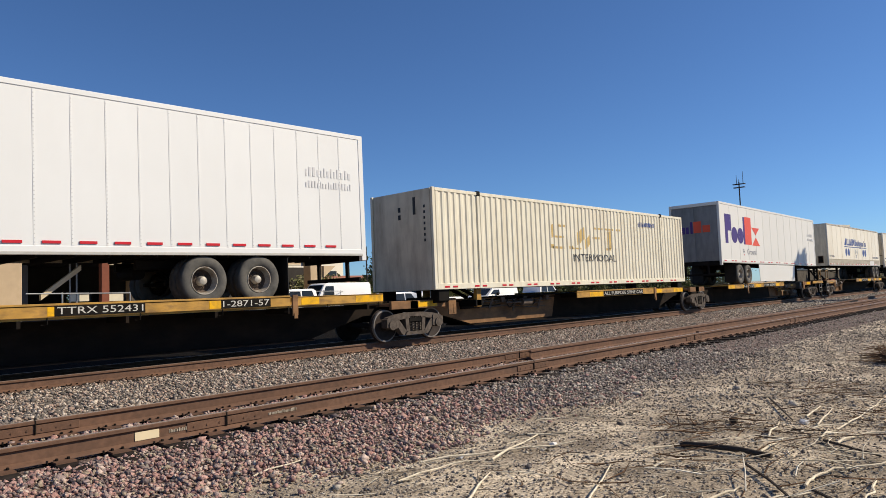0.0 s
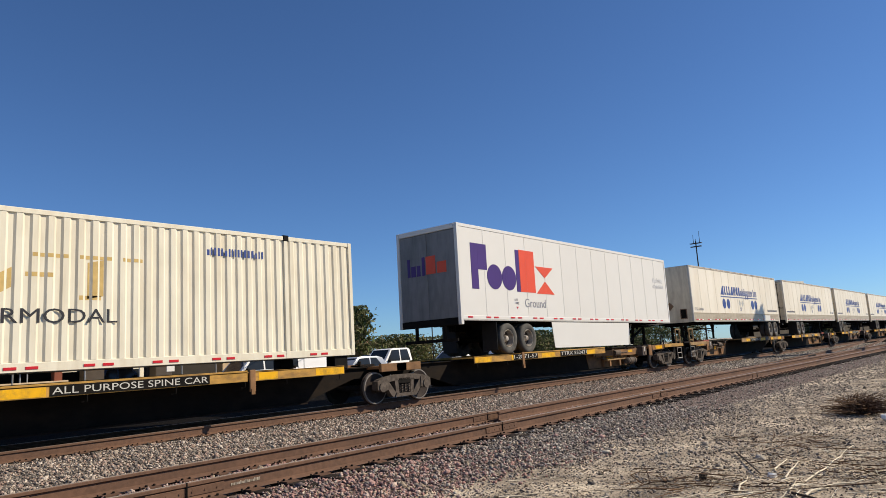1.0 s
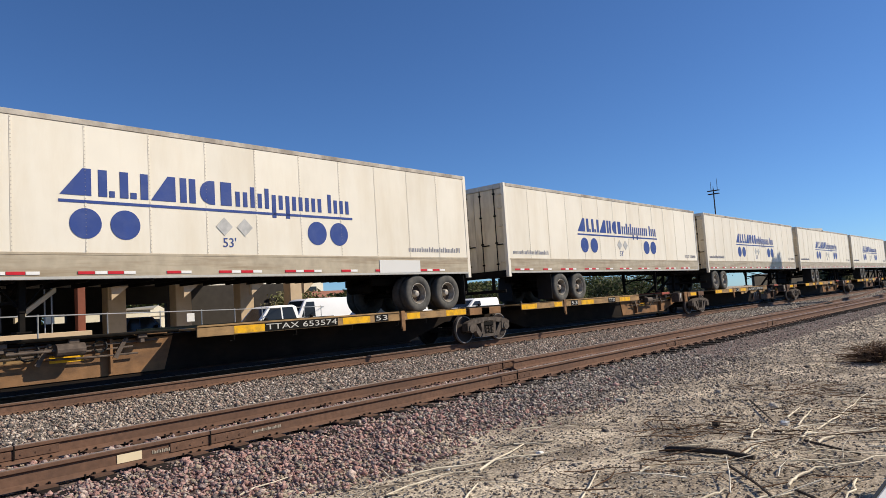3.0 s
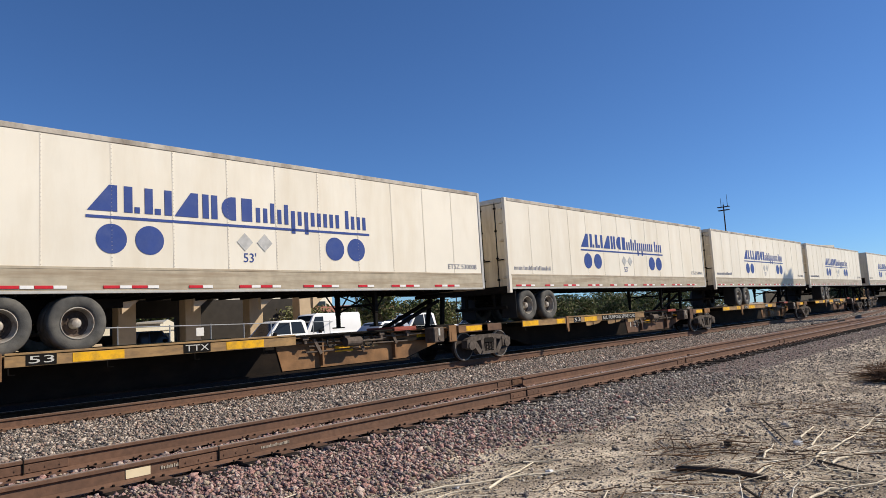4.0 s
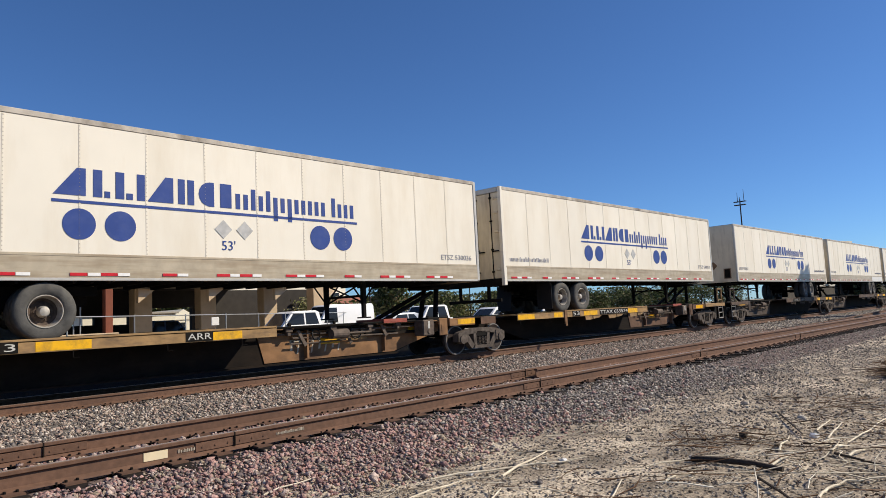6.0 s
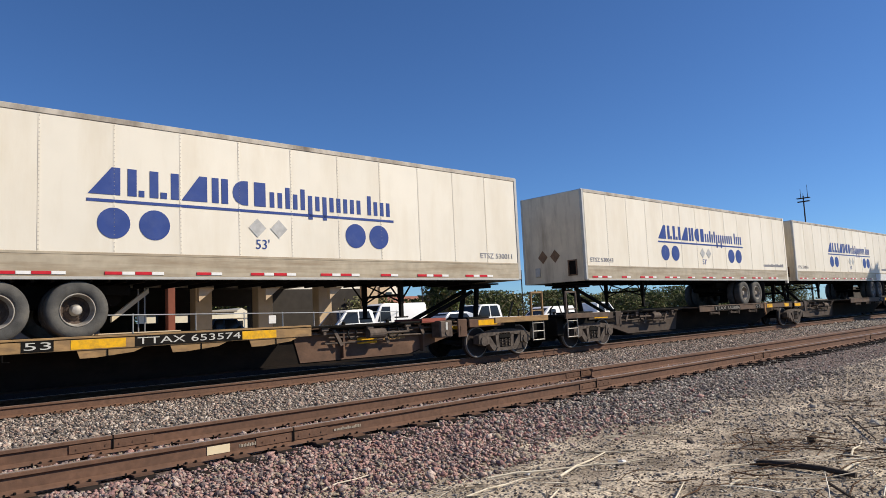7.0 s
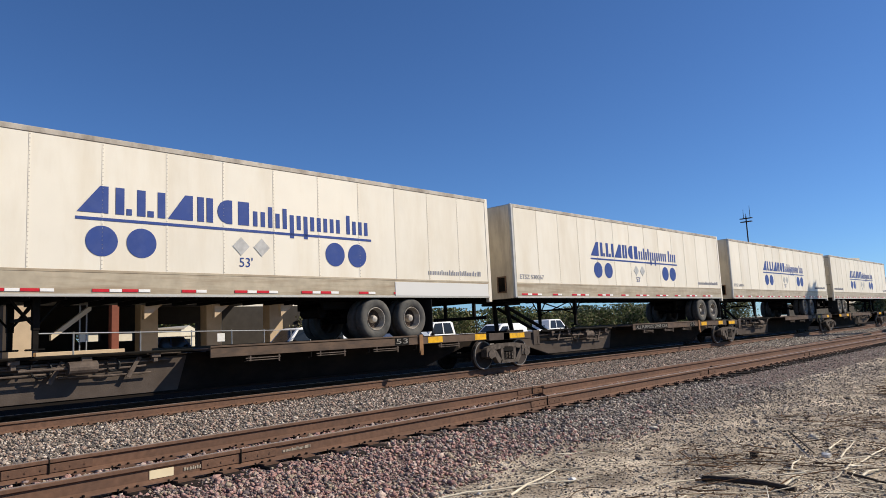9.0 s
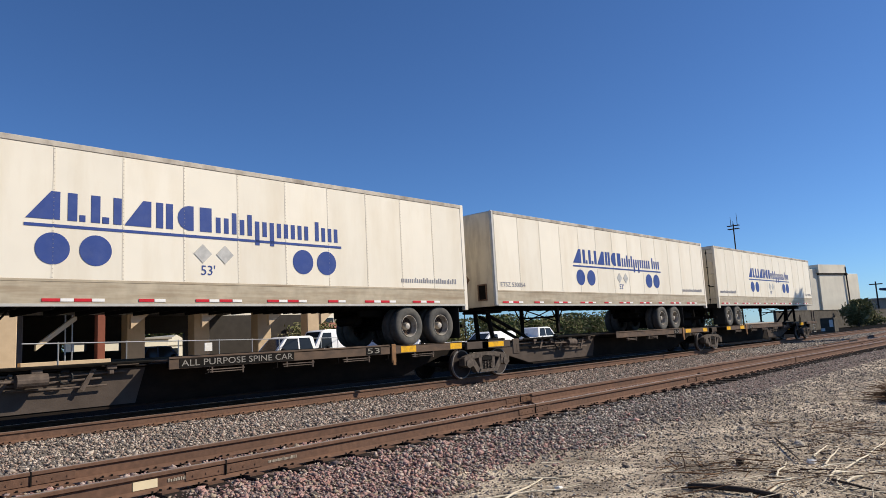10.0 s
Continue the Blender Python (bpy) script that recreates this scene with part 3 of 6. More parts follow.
    legs.tube([(lg, -0.75, 1.6), (lg, 0.75, z0)], 0.022).tube([(lg, 0.75, 1.6), (lg, -0.75, z0)], 0.022)
    legs.box(lg - 0.03, lg + 0.03, -0.75, 0.75, 1.74, 1.8)
    part("landing_gear", flip(legs), BLACK if cream else ALU, ob)
    part("kingpin_plate", flip(Form().box(14.3, 15.9, -0.6, 0.6, z0 - 0.08, z0 - 0.04).cyl((15.2, 0, z0 - 0.2), (15.2, 0, z0 - 0.05), 0.05, 10)), BLACK, ob)
    if skirt:
        part("side_skirt", Form().plate([(5.27, z0 - 0.02), (5.4, 1.2), (11.42, 1.2), (11.6, z0 - 0.02)], NEAR + 0.01, NEAR + 0.025), WHITE, ob, "white fibreglass side skirt")
    # tape
    zt, zh = (z0 + 0.2, 0.05) if style == "early" else (z0 + 0.09, 0.055 if cream else 0.045)
    long = 0.29 if cream else (0.3 if style == "early" else 0.24)
    red = Form().box(0, long, NEAR - 0.0185, NEAR - 0.004, zt, zt + zh).mesh("red_tape", RED)
    white = Form().box(0, 0.22, NEAR - 0.0185, NEAR - 0.004, zt, zt + zh).mesh("white_tape", WHITEREF)
    x, k = (0.26 if style == "early" else 0.35), 0
    while x < LENGTH - 0.9:
        if cream:
            for j in range(2 if k % 3 != 1 else 1):
                part("red_tape", red, RED, ob, at=pose(x, 0, 0))
                part("white_tape", white, WHITEREF, ob, at=pose(x + 0.3, 0, 0))
                x += 0.53
            x += 0.62
        else:
            part("red_tape", red, RED, ob, at=pose(x, 0, 0))
            x += 0.61 if style == "early" else (0.42 if k % 2 else 0.95)
        k += 1
    return ob


def shipper_marks(ob, rear_left):
    """The blue emblem: bars, a rule and four discs, the length mark and placards."""
    y = NEAR - 0.002
    f = Form()
    b, t = 3.66, 4.17
    f.plate([(4.58, b), (4.98, t), (5.13, t), (5.13, b)], y - 0.004, y + 0.002)
    f.plate([(6.26, b), (6.62, t), (6.78, t), (6.78, b)], y - 0.004, y + 0.002)
    cells = [(5.26, 5.42, b, t, 0), (5.46, 5.56, b, b + 0.12, 0), (5.66, 5.82, b, t, 0), (5.86, 5.98, b, b + 0.12, 0), (6.06, 6.21, b, t, 0),
             (6.88, 7.02, b, t, 0), (7.08, 7.22, b, t, 0), (7.80, 8.06, b, t, 0)]
    f.plate([(7.66, b), (7.66, t)] + [(7.56 - 0.24 * math.cos(k * 0.39), 3.915 + 0.255 * math.sin(k * 0.39)) for k in range(-4, 5)][::-1], y - 0.004, y + 0.002)
    x = 8.16
    for i in range(17):                     # a row of plain bars, the lower-case half
        if i == 13:
            x += 0.12
        low = 0.2 if i in (5, 7) else 0.0
        high = 0.46 if i in (2, 4, 13) else 0.33
        cells.append((x, x + 0.105, b - low, b + high, 0))
        x += 0.188
    f = blocks(f, cells, y)
    f.box(4.56, 11.5, y - 0.004, y + 0.002, 3.52, 3.575)
    for cx in (5.02, 5.75, 10.36, 11.04):
        disc(f, cx, 3.14, 0.285, y)
    part("emblem", f, BLUE, ob, "dark blue painted emblem with four discs")
    lettering("length_mark", "53'", 0.2, 7.82, y - 0.002, 2.76, BLUE, ob)
    pl = Form()
    for cx in (7.86, 8.36):
        pl.plate([(cx - 0.2, 3.2), (cx, 3.0), (cx + 0.2, 3.2), (cx, 3.4)], y - 0.006, y + 0.002)
    part("placard_holder", pl, PLACARD, ob, "tilted square metal placard holders")
    web = blocks(Form(), bars_of_text(random.Random(3), 0.33 if rear_left else 13.5, 2.5 if rear_left else 15.7, 2.74, 0.14), y)
    tagged(part("web_address", web, GREYTEXT, ob), kind="stuff")


def nose_details(ob, left):
    """Placards and the connector box on a trailer's nose, which stands at x = 0 when left."""
    s = -1 if left else 1
    x = 0.008 if left else LENGTH - 0.008
    pl = Form()
    for y in (-0.1, 0.42):
        pl.add([(x, y - 0.2, 3.0), (x, y, 2.78), (x, y + 0.2, 3.0), (x, y, 3.22), (x + s * 0.015, y - 0.2, 3.0), (x + s * 0.015, y, 2.78), (x + s * 0.015, y + 0.2, 3.0), (x + s * 0.015, y, 3.22)],
               [(0, 1, 2, 3), (7, 6, 5, 4), (0, 4, 5, 1), (1, 5, 6, 2), (2, 6, 7, 3), (3, 7, 4, 0)])
    part("nose_placard", pl, PLACARD_RUST, ob, "brown diamond placard holders")
    fr = Form()
    for a in ((-0.98, -0.94, 2.3, 2.82), (-0.66, -0.62, 2.3, 2.82), (-0.98, -0.62, 2.3, 2.34), (-0.98, -0.62, 2.78, 2.82)):
        fr.box(min(x, x + s * 0.03), max(x, x + s * 0.03), *a)
    part("connector_frame", fr, PLACARD_RUST, ob)
    part("connector_recess", Form().box(min(x, x + s * 0.01), max(x, x + s * 0.01), -0.94, -0.66, 2.34, 2.78), BLACK, ob, "dark connector recess")
    part("document_box", Form().box(min(x, x + s * 0.05), max(x, x + s * 0.05), 0.55, 0.75, 2.35, 2.65, 0.01), PLACARD, ob)


def courier_marks(ob, early):
    y = NEAR - 0.002
    if not early:
        p = Form()
        blocks(p, [(0.66, 1.02, 3.16, 4.64, 0), (1.022, 1.5, 3.8, 4.64, 0), (3.17, 3.38, 3.16, 4.62, 0)], y)
        for cx in (1.90, 2.735):
            disc(p, cx, 3.60, 0.415, y)
        part("purple_emblem", p, PURPLE, ob, "large dark purple painted shapes")
        o = blocks(Form(), [(3.4, 4.34, 3.16, 4.64, 0)], y)
        o.plate([(4.40, 4.12), (5.0, 3.72), (5.6, 4.12)], y - 0.004, y + 0.002)
        o.plate([(4.40, 3.14), (5.6, 3.14), (5.0, 3.60)], y - 0.004, y + 0.002)
        part("orange_emblem", o, ORANGE, ob, "large orange-red painted shapes")
        lettering("division_name", "Ground", 0.3, 3.6, y - 0.002, 2.64, GREYTEXT, ob, width=1.34)
        lettering("lift_mark", "LIFT\nHERE", 0.08, 2.98, y - 0.002, 2.84, GREYTEXT, ob)
        part("lift_arrow", Form().plate([(3.06, 2.64), (3.12, 2.56), (3.18, 2.64)], y - 0.004, y), RED, ob)
        bx = Form()
        for y0, y1, z0, z1 in ((0.75, 0.86, 3.7, 4.3), (0.5, 0.7, 3.7, 4.05), (0.3, 0.45, 3.7, 4.05), (0.1, 0.22, 3.7, 4.3)):
            bx.box(0.018, 0.03, y0, y1, z0, z1)
        part("rear_emblem", bx, PURPLE, ob)
        part("rear_orange_emblem", Form().box(0.018, 0.03, -0.35, 0.05, 3.72, 4.3).box(0.018, 0.03, -0.8, -0.42, 3.72, 4.08), ORANGE, ob)
    x0, x1 = (14.38, 15.78) if early else (14.5, 15.7)
    tagged(part("web_address", blocks(Form(), bars_of_text(random.Random(8), x0, x1, 4.12 if early else 4.05, 0.22) + bars_of_text(random.Random(9), x0, x1, 3.85 if early else 3.78, 0.16), y), FAINT, ob, "pale grey lines of small bars"), kind="stuff")


def container(label):
    ob = thing("shipping_container", label, "container", "trailers on the train")
    z0, z1, pitch, deep = 1.33, 4.21, 0.262, 0.03
    for y, s, name in ((NEAR - 0.005, 1, "side_wall"), (1.30, -1, "side_wall")):
        for a, b in ((0.12, 1.94), (2.06, 14.0), (14.14, 16.03)):
            n = max(1, round((b - a) / pitch))
            p = (b - a) / n
            out = []
            for i in range(n):
                out += [(a + i * p, deep), (a + (i + 0.16) * p, 0.0), (a + (i + 0.54) * p, 0.0), (a + (i + 0.70) * p, deep)]
            out.append((b, deep))
            f = Form()
            vs = [(x, y + s * d, z) for x, d in out for z in (z0 + 0.17, z1 - 0.1)]
            f.add(vs, [(2 * i, 2 * i + 2, 2 * i + 3, 2 * i + 1) for i in range(len(out) - 1)])
            vs = [(x, y + s * (d + 0.012), z) for x, d in out for z in (z0 + 0.17, z1 - 0.1)]
            f.add(vs, [(2 * i + 1, 2 * i + 3, 2 * i + 2, 2 * i) for i in range(len(out) - 1)])
            part(name, f, BOX_CREAM, ob, "deeply corrugated cream steel wall")
        ya, yb = min(y - 0.004 * s, y + 0.07 * s), max(y - 0.004 * s, y + 0.07 * s)
        part("bottom_rail", Form().box(0.12, 16.03, ya, yb, z0, z0 + 0.17, 0.01), BOX_CREAM, ob)
        part("top_rail", Form().box(0.12, 16.03, ya, yb, z1 - 0.1, z1, 0.01), BOX_CREAM, ob)
        for x in (0.0, 1.94, 14.0, 16.03):
            part("post", Form().box(x, x + 0.12, ya - 0.006, yb + 0.006, z0, z1 + 0.006, 0.012), BOX_CREAM, ob)
        for x in (1.93, 13.99):
            part("lifting_casting", Form().box(x, x + 0.16, ya - 0.012, yb, z1 - 0.12, z1 + 0.03, 0.012), BLACK, ob)
    part("roof", Form().box(0.05, 16.1, -1.25, 1.25, z1 - 0.06, z1 - 0.02, 0.01), BOX_CREAM, ob)
    part("floor", Form().box(0.05, 16.1, -1.25, 1.25, z0 + 0.02, z0 + 0.14), BLACK, ob)
    for x0, x1 in ((0.02, 0.07), (16.08, 16.13)):
        part("end_wall", Form().box(x0, x1, -1.19, 1.19, z0, z1 - 0.01, 0.01), BOX_END, ob, "grimy cream end wall")
    marks = Form()
    for z in (3.4, 3.62):
        marks.box(0.008, 0.021, 0.0, 0.1, z, z + 0.14)
    marks.box(0.008, 0.021, -0.62, -0.52, 3.5, 4.0)
    for i in range(7):
        marks.box(0.008, 0.021, -1.0, -0.94, 2.7 + i * 0.16, 2.78 + i * 0.16)
    part("end_marking_bars", marks, DARKTEXT, ob)
    y = NEAR - 0.006
    g = Form()
    n = round((14.0 - 2.06) / pitch)
    p = (14.0 - 2.06) / n

    def paint(x0, x1, za, zb, lean=0.0):
        """Worn paint on the crests and in the troughs of the corrugation."""
        for i in range(n):
            for u0, u1, d in ((0.17, 0.53, 0.0), (0.72, 0.99, deep)):
                a, b = max(x0, 2.06 + (i + u0) * p), min(x1, 2.06 + (i + u1) * p)
                if b > a + 0.02:
                    yy = NEAR - 0.005 + d
                    la, lb = lean * (a - x0), lean * (b - x0)
                    g.plate([(a, za + la), (b, za + lb), (b, zb + lb), (a, zb + la)], yy - 0.002, yy + 0.001)

    for x0, x1, za, zb, lean in ((5.75, 5.98, 2.62, 2.75, 0), (5.85, 6.55, 2.6, 2.68, 0), (5.98, 6.55, 2.98, 3.05, 0), (5.8, 6.0, 2.95, 3.4, 0.3), (6.2, 6.7, 3.36, 3.44, 0),
                                 (6.85, 7.1, 2.6, 2.72, 0), (7.05, 7.7, 2.6, 2.66, 0), (7.45, 7.95, 2.75, 3.2, 0.5), (7.95, 8.3, 2.6, 2.95, 0.6),
                                 (8.6, 9.2, 3.36, 3.43, 0), (8.5, 9.0, 3.0, 3.08, 0), (9.4, 10.0, 3.36, 3.43, 0), (9.55, 9.85, 2.62, 3.3, 0.2), (9.4, 9.8, 2.6, 2.68, 0), (10.2, 10.6, 3.36, 3.43, 0)):
        paint(x0, x1, za, zb, lean)
    part("faded_emblem", g, GOLD, ob, "faded gold painted bars")
    lettering("service_name", "INTERMODAL", 0.26, 7.1, y - 0.003, 2.18, DARKTEXT, ob, width=3.0)
    part("serial_bars", blocks(Form(), bars_of_text(random.Random(2), 12.0, 13.5, 3.62, 0.17, 0.9), y), BLUE, ob)
    red = Form().box(0, 0.2, NEAR - 0.018, NEAR - 0.008, z0 + 0.05, z0 + 0.1).mesh("red_tape", RED)
    for i in range(12):
        for d in (0, 0.34):
            part("red_tape", red, RED, ob, at=pose(0.4 + i * 1.3 + d, 0, 0))
    return ob


def side_frame_form(y):
    """The casting of a bogie's side: a bowed upper beam, sloping struts, spring seat and pedestals."""
    f = Form()
    a, b = y - 0.09, y + 0.09
    f.plate([(-1.0, 0.50), (-1.05, 0.58), (-0.98, 0.64), (-0.70, 0.70), (-0.3, 0.745), (0.3, 0.745), (0.70, 0.70), (0.98, 0.64), (1.05, 0.58), (1.0, 0.50), (0.66, 0.555), (0.3, 0.60), (-0.3, 0.60), (-0.66, 0.555)], a, b)
    for s in (-1, 1):
        f.plate([(s * 0.80, 0.56), (s * 0.62, 0.58), (s * 0.52, 0.47), (s * 0.36, 0.27), (s * 0.22, 0.22), (s * 0.30, 0.15), (s * 0.44, 0.145), (s * 0.52, 0.2)], a, b)
        f.plate([(s * 0.38, 0.61), (s * 0.25, 0.61), (s * 0.22, 0.2), (s * 0.34, 0.2)], a, b)
        f.plate([(s * 1.06, 0.60), (s * 0.66, 0.64), (s * 0.66, 0.36), (s * 0.74, 0.34), (s * 0.78, 0.52), (s * 0.95, 0.52), (s * 0.98, 0.36), (s * 1.06, 0.38)], a - 0.02, b + 0.02)
        f.cyl((s * 0.87, a - 0.05, 0.44), (s * 0.87, a, 0.44), 0.13, 12)
    f.plate([(-0.42, 0.15), (0.42, 0.15), (0.36, 0.24), (-0.36, 0.24)], a - 0.04, b + 0.04)
    return f


def bogie(name_label):
    ob = thing("rail_bogie", name_label, "bogie", "bogies under the train")
    for y in (-0.99, 0.99):
        part("side_frame", side_frame_form(y), BOGIE, ob, "dusty cast steel side frame")
    coil = Form().tube([(0.055 * math.cos(k * 0.9), 0.055 * math.sin(k * 0.9), 0.245 + k * 0.0062) for k in range(38)], 0.014, 5)
    coil = coil.mesh("coil_spring", BOGIE)
    for y in (-1.05, 1.05):
        for x in (-0.14, 0.0, 0.14):
            part("coil_spring", coil, BOGIE, ob, at=pose(x, y, 0))
    # Coloured black so the side frame's openings look deep in shade.
    part("bolster", Form().box(-0.24, 0.24, -1.08, 1.08, 0.48, 0.66, 0.02).cyl((0, 0, 0.64), (0, 0, 0.78), 0.25, 16), BLACK, ob)
    brake = Form()
    for x in (-0.42, 0.42):
        brake.box(x - 0.04, x + 0.04, -0.8, 0.8, 0.36, 0.42)
        brake.box(x - 0.05, x + 0.05, -0.82, -0.68, 0.28, 0.52)
    part("brake_beam", brake, BLACK, ob)
    for x in (-0.87, 0.87):
        ws = part("wheelset", Form().cyl((0, -0.98, 0), (0, 0.98, 0), 0.075, 12), TREAD, ob, at=pose(x, 0, 0.42))
        WHEELSETS.append((ws, x))
        wheel = Form().lathe([(0.10, -0.08), (0.13, -0.07), (0.15, -0.02), (0.30, -0.03), (0.36, -0.055), (0.415, -0.06), (0.42, 0.02), (0.445, 0.05), (0.44, 0.075), (0.36, 0.07), (0.30, 0.02), (0.1, 0.06)], (0, 0, 0), 36)
        for y, turn in ((-0.755, 0), (0.755, 180)):
            part("rail_wheel", wheel, TREAD, ws, "worn steel wheel", True, pose(0, y, 0, 0, 0, turn))
            part("wheel_rim_face", Form().lathe([(0.385, -0.066), (0.417, -0.066), (0.424, -0.055), (0.424, 0.0)], (0, 0, 0), 36), BRIGHT_STEEL, ws, "bright worn rim of the wheel", True, pose(0, y, 0, 0, 0, turn))
        for y, s in ((-1.0, -1), (1.0, 1)):
            part("bearing_cap", Form().cyl((0, y - 0.09 * s, 0), (0, y + 0.10 * s, 0), 0.105, 16).cyl((0, y + 0.1 * s, 0), (0, y + 0.13 * s, 0), 0.05, 6), BOGIE, ws)
    return ob


def spine_unit(left, right, rear_left, label, car_end=None, for_box=False, plates=(), tone=2, along=0.0, lift=0.0, brown=False):
    """One platform of an articulated spine car. left, right: its bogies' places from the load's left end."""
    ob = thing("spine_car_unit", label, "rail car", "spine car units of the train")
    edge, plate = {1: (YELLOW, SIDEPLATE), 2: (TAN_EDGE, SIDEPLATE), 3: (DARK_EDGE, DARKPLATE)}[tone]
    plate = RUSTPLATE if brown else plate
    L = LENGTH
    if not rear_left:
        left, right = L - right, L - left
    flip = (lambda f: f) if rear_left else (lambda f: f.mirror(L))
    tx = lambda x, w=0: x if rear_left else L - x - w
    l, r = left, right
    beam = Form().plate([(l - 0.1, 0.74), (l - 0.1, 0.98), (r + 0.1, 0.98), (r + 0.1, 0.74), (r - 1.3, 0.70), (r - 3.0, 0.22), (l + 3.0, 0.22), (l + 1.3, 0.70)], -0.42, 0.42)
    # Dark beam; the lighter side plate over it stands for its sunlit stretch.
    part("centre_beam", flip(beam), SHADE_STEEL, ob, "rusty brown steel centre beam, darkened for the deck's shade")
    part("side_plate", flip(Form().plate([(9.3, 0.26), (9.1, 0.95), (r - 1.2, 0.95), (r - 1.2, 0.72), (r - 3.0, 0.26)], -0.445, -0.425)), plate, ob, "rusty brown side plate, lighter for the sunlit stretch of beam")
    part("beam_flange", flip(Form().box(l + 3.0, r - 3.0, -0.6, 0.6, 0.2, 0.235).box(l, r, -0.5, 0.5, 0.975, 1.0)), SHADE_STEEL, ob)
    p0, p1 = (0.45, 9.05)
    deck_at = pose(along, 0, lift)
    for s in (-1, 1):
        y0, y1 = (-1.36, -0.42) if s < 0 else (0.42, 1.36)
        part("wheel_deck", flip(Form().box(p0, p1, y0 + 0.03, y1 - 0.03, 1.03, 1.065)), edge if not for_box else BLACK, ob, at=pose(along, 0, 0))
        e0, e1 = (-1.372, -1.345) if s < 0 else (1.345, 1.372)
        part("deck_edge", flip(Form().box(p0, 3.2, e0, e1, 0.88, 1.09, 0.006).box(3.24, p1, e0, e1, 0.88, 1.12, 0.006).box(p0, p1, min(e0, e0 + 0.1 * -s), max(e0, e0 + 0.1 * -s) if s > 0 else e0 + 0.1, 1.066, 1.085)), edge, ob, "worn painted steel edge", at=deck_at)
    for x in (0.9, 3.22, 5.0, 6.8, 8.6):
        for s in (-1, 1):
            part("outrigger", flip(Form().plate([(x, 1.03), (x + 0.06, 1.03), (x + 0.06, 0.9), (x, 0.9)], min(s * 0.42, s * 1.34), max(s * 0.42, s * 1.34))), SHADE_STEEL, ob, at=pose(along, 0, 0))
    hooks = Form()
    for x in (0.6, 2.2, 3.3, 4.9, 6.6, 8.2):
        hooks.tube([(x, -1.36, 0.9), (x, -1.365, 0.76), (x + 0.1, -1.365, 0.755)], 0.011, 5)
    part("tie_hook", flip(hooks), BLACK, ob, at=deck_at)
    strap = Form().box(3.05, 3.2, -1.4, -1.36, 0.66, 1.13, 0.01).box(3.08, 3.17, -1.415, -1.39, 0.6, 0.72)
    part("latch_strap", flip(strap), SIDEPLATE, ob, "rusty latch strap", at=deck_at)
    y = -1.374
    for x0, x1 in (((p0 + 0.02, 1.35), (2.45, 2.95), (4.3, 5.2), (7.3, 8.2)) if tone < 3 else ((p0 + 0.02, 0.95), (2.3, 2.85))):
        part("yellow_stripe", flip(Form().box(x0, x1, y - 0.003, y + 0.002, 0.9, 1.06)), BRIGHT, ob, "bright yellow safety stripe", at=deck_at)
    for words, x, w in plates:
        part("number_plate_field", Form().box(tx(x, w) - 0.04, tx(x, w) + w + 0.04, y - 0.005, y + 0.002, 0.895, 1.085), BLACK, ob, at=deck_at)
        lettering("car_lettering", words, 0.125, tx(x, w) + along, y - 0.007, 0.93 + lift, WHITETEXT if tone < 3 else WORNTEXT, ob, width=w)
    # hitch end
    hx = 15.2
    stand = Form()
    for yy in (-0.32, 0.32):
        stand.tube([(hx - 0.05, yy, 1.0), (hx + 0.12, yy * 0.8, 2.0)], 0.075, 8)
        stand.tube([(hx - 2.1, yy * 0.7, 1.05), (hx - 0.05, yy * 0.7, 1.85)], 0.06, 8)
    stand.box(hx - 0.35, hx + 0.5, -0.5, 0.5, 1.94, 2.02, 0.02).box(hx - 0.5, hx + 0.4, -0.45, 0.45, 0.99, 1.12, 0.02)
    part("trailer_hitch", flip(stand), BLACK, ob, "black collapsible trailer hitch stand")
    gear = Form()
    gear.box(hx - 2.9, hx - 1.0, -0.52, -0.44, 0.72, 0.8).box(hx - 5.2, hx - 2.6, -0.62, -0.5, 0.98, 1.04)
    part("brake_rigging", flip(gear), SHADE_STEEL, ob)
    part("air_cylinder", flip(Form().cyl((hx - 4.2, -0.75, 0.84), (hx - 3.7, -0.75, 0.84), 0.12, 14).cyl((hx - 3.7, -0.75, 0.84), (hx - 2.9, -0.75, 0.84), 0.025, 8)), RIGGING, ob, "dusty brake cylinder with its push rod")
    for x0, x1, z, dz in ((9.5, 12.6, 0.90, -0.03), (10.0, 13.4, 0.80, -0.06), (9.9, 11.6, 0.66, 0.02), (11.6, 14.2, 0.93, -0.02)):
        part("brake_rod", flip(Form().tube([(x0, -0.56, z), ((x0 + x1) / 2, -0.57, z + dz / 2 - 0.012), (x1, -0.56, z + dz)], 0.02, 6)), RIGGING, ob, "dusty brown brake rod")
    for x, z in ((10.1, 0.62), (11.5, 0.60), (12.7, 0.72)):
        part("brake_lever", flip(Form().plate([(x, z + 0.36), (x + 0.07, z + 0.38), (x + 0.30, z), (x + 0.22, z - 0.04)], -0.60, -0.575).cyl((x + 0.04, -0.62, z + 0.33), (x + 0.04, -0.56, z + 0.33), 0.03, 8)), RIGGING, ob, "slanted brake lever")
    for x in (9.8, 11.1, 12.3, 13.3):
        part("rod_bracket", flip(Form().box(x, x + 0.09, -0.66, -0.43, 0.86, 1.0, 0.01).box(x - 0.05, x + 0.14, -0.68, -0.62, 0.95, 1.08, 0.01)), RIGGING, ob, "small welded bracket")
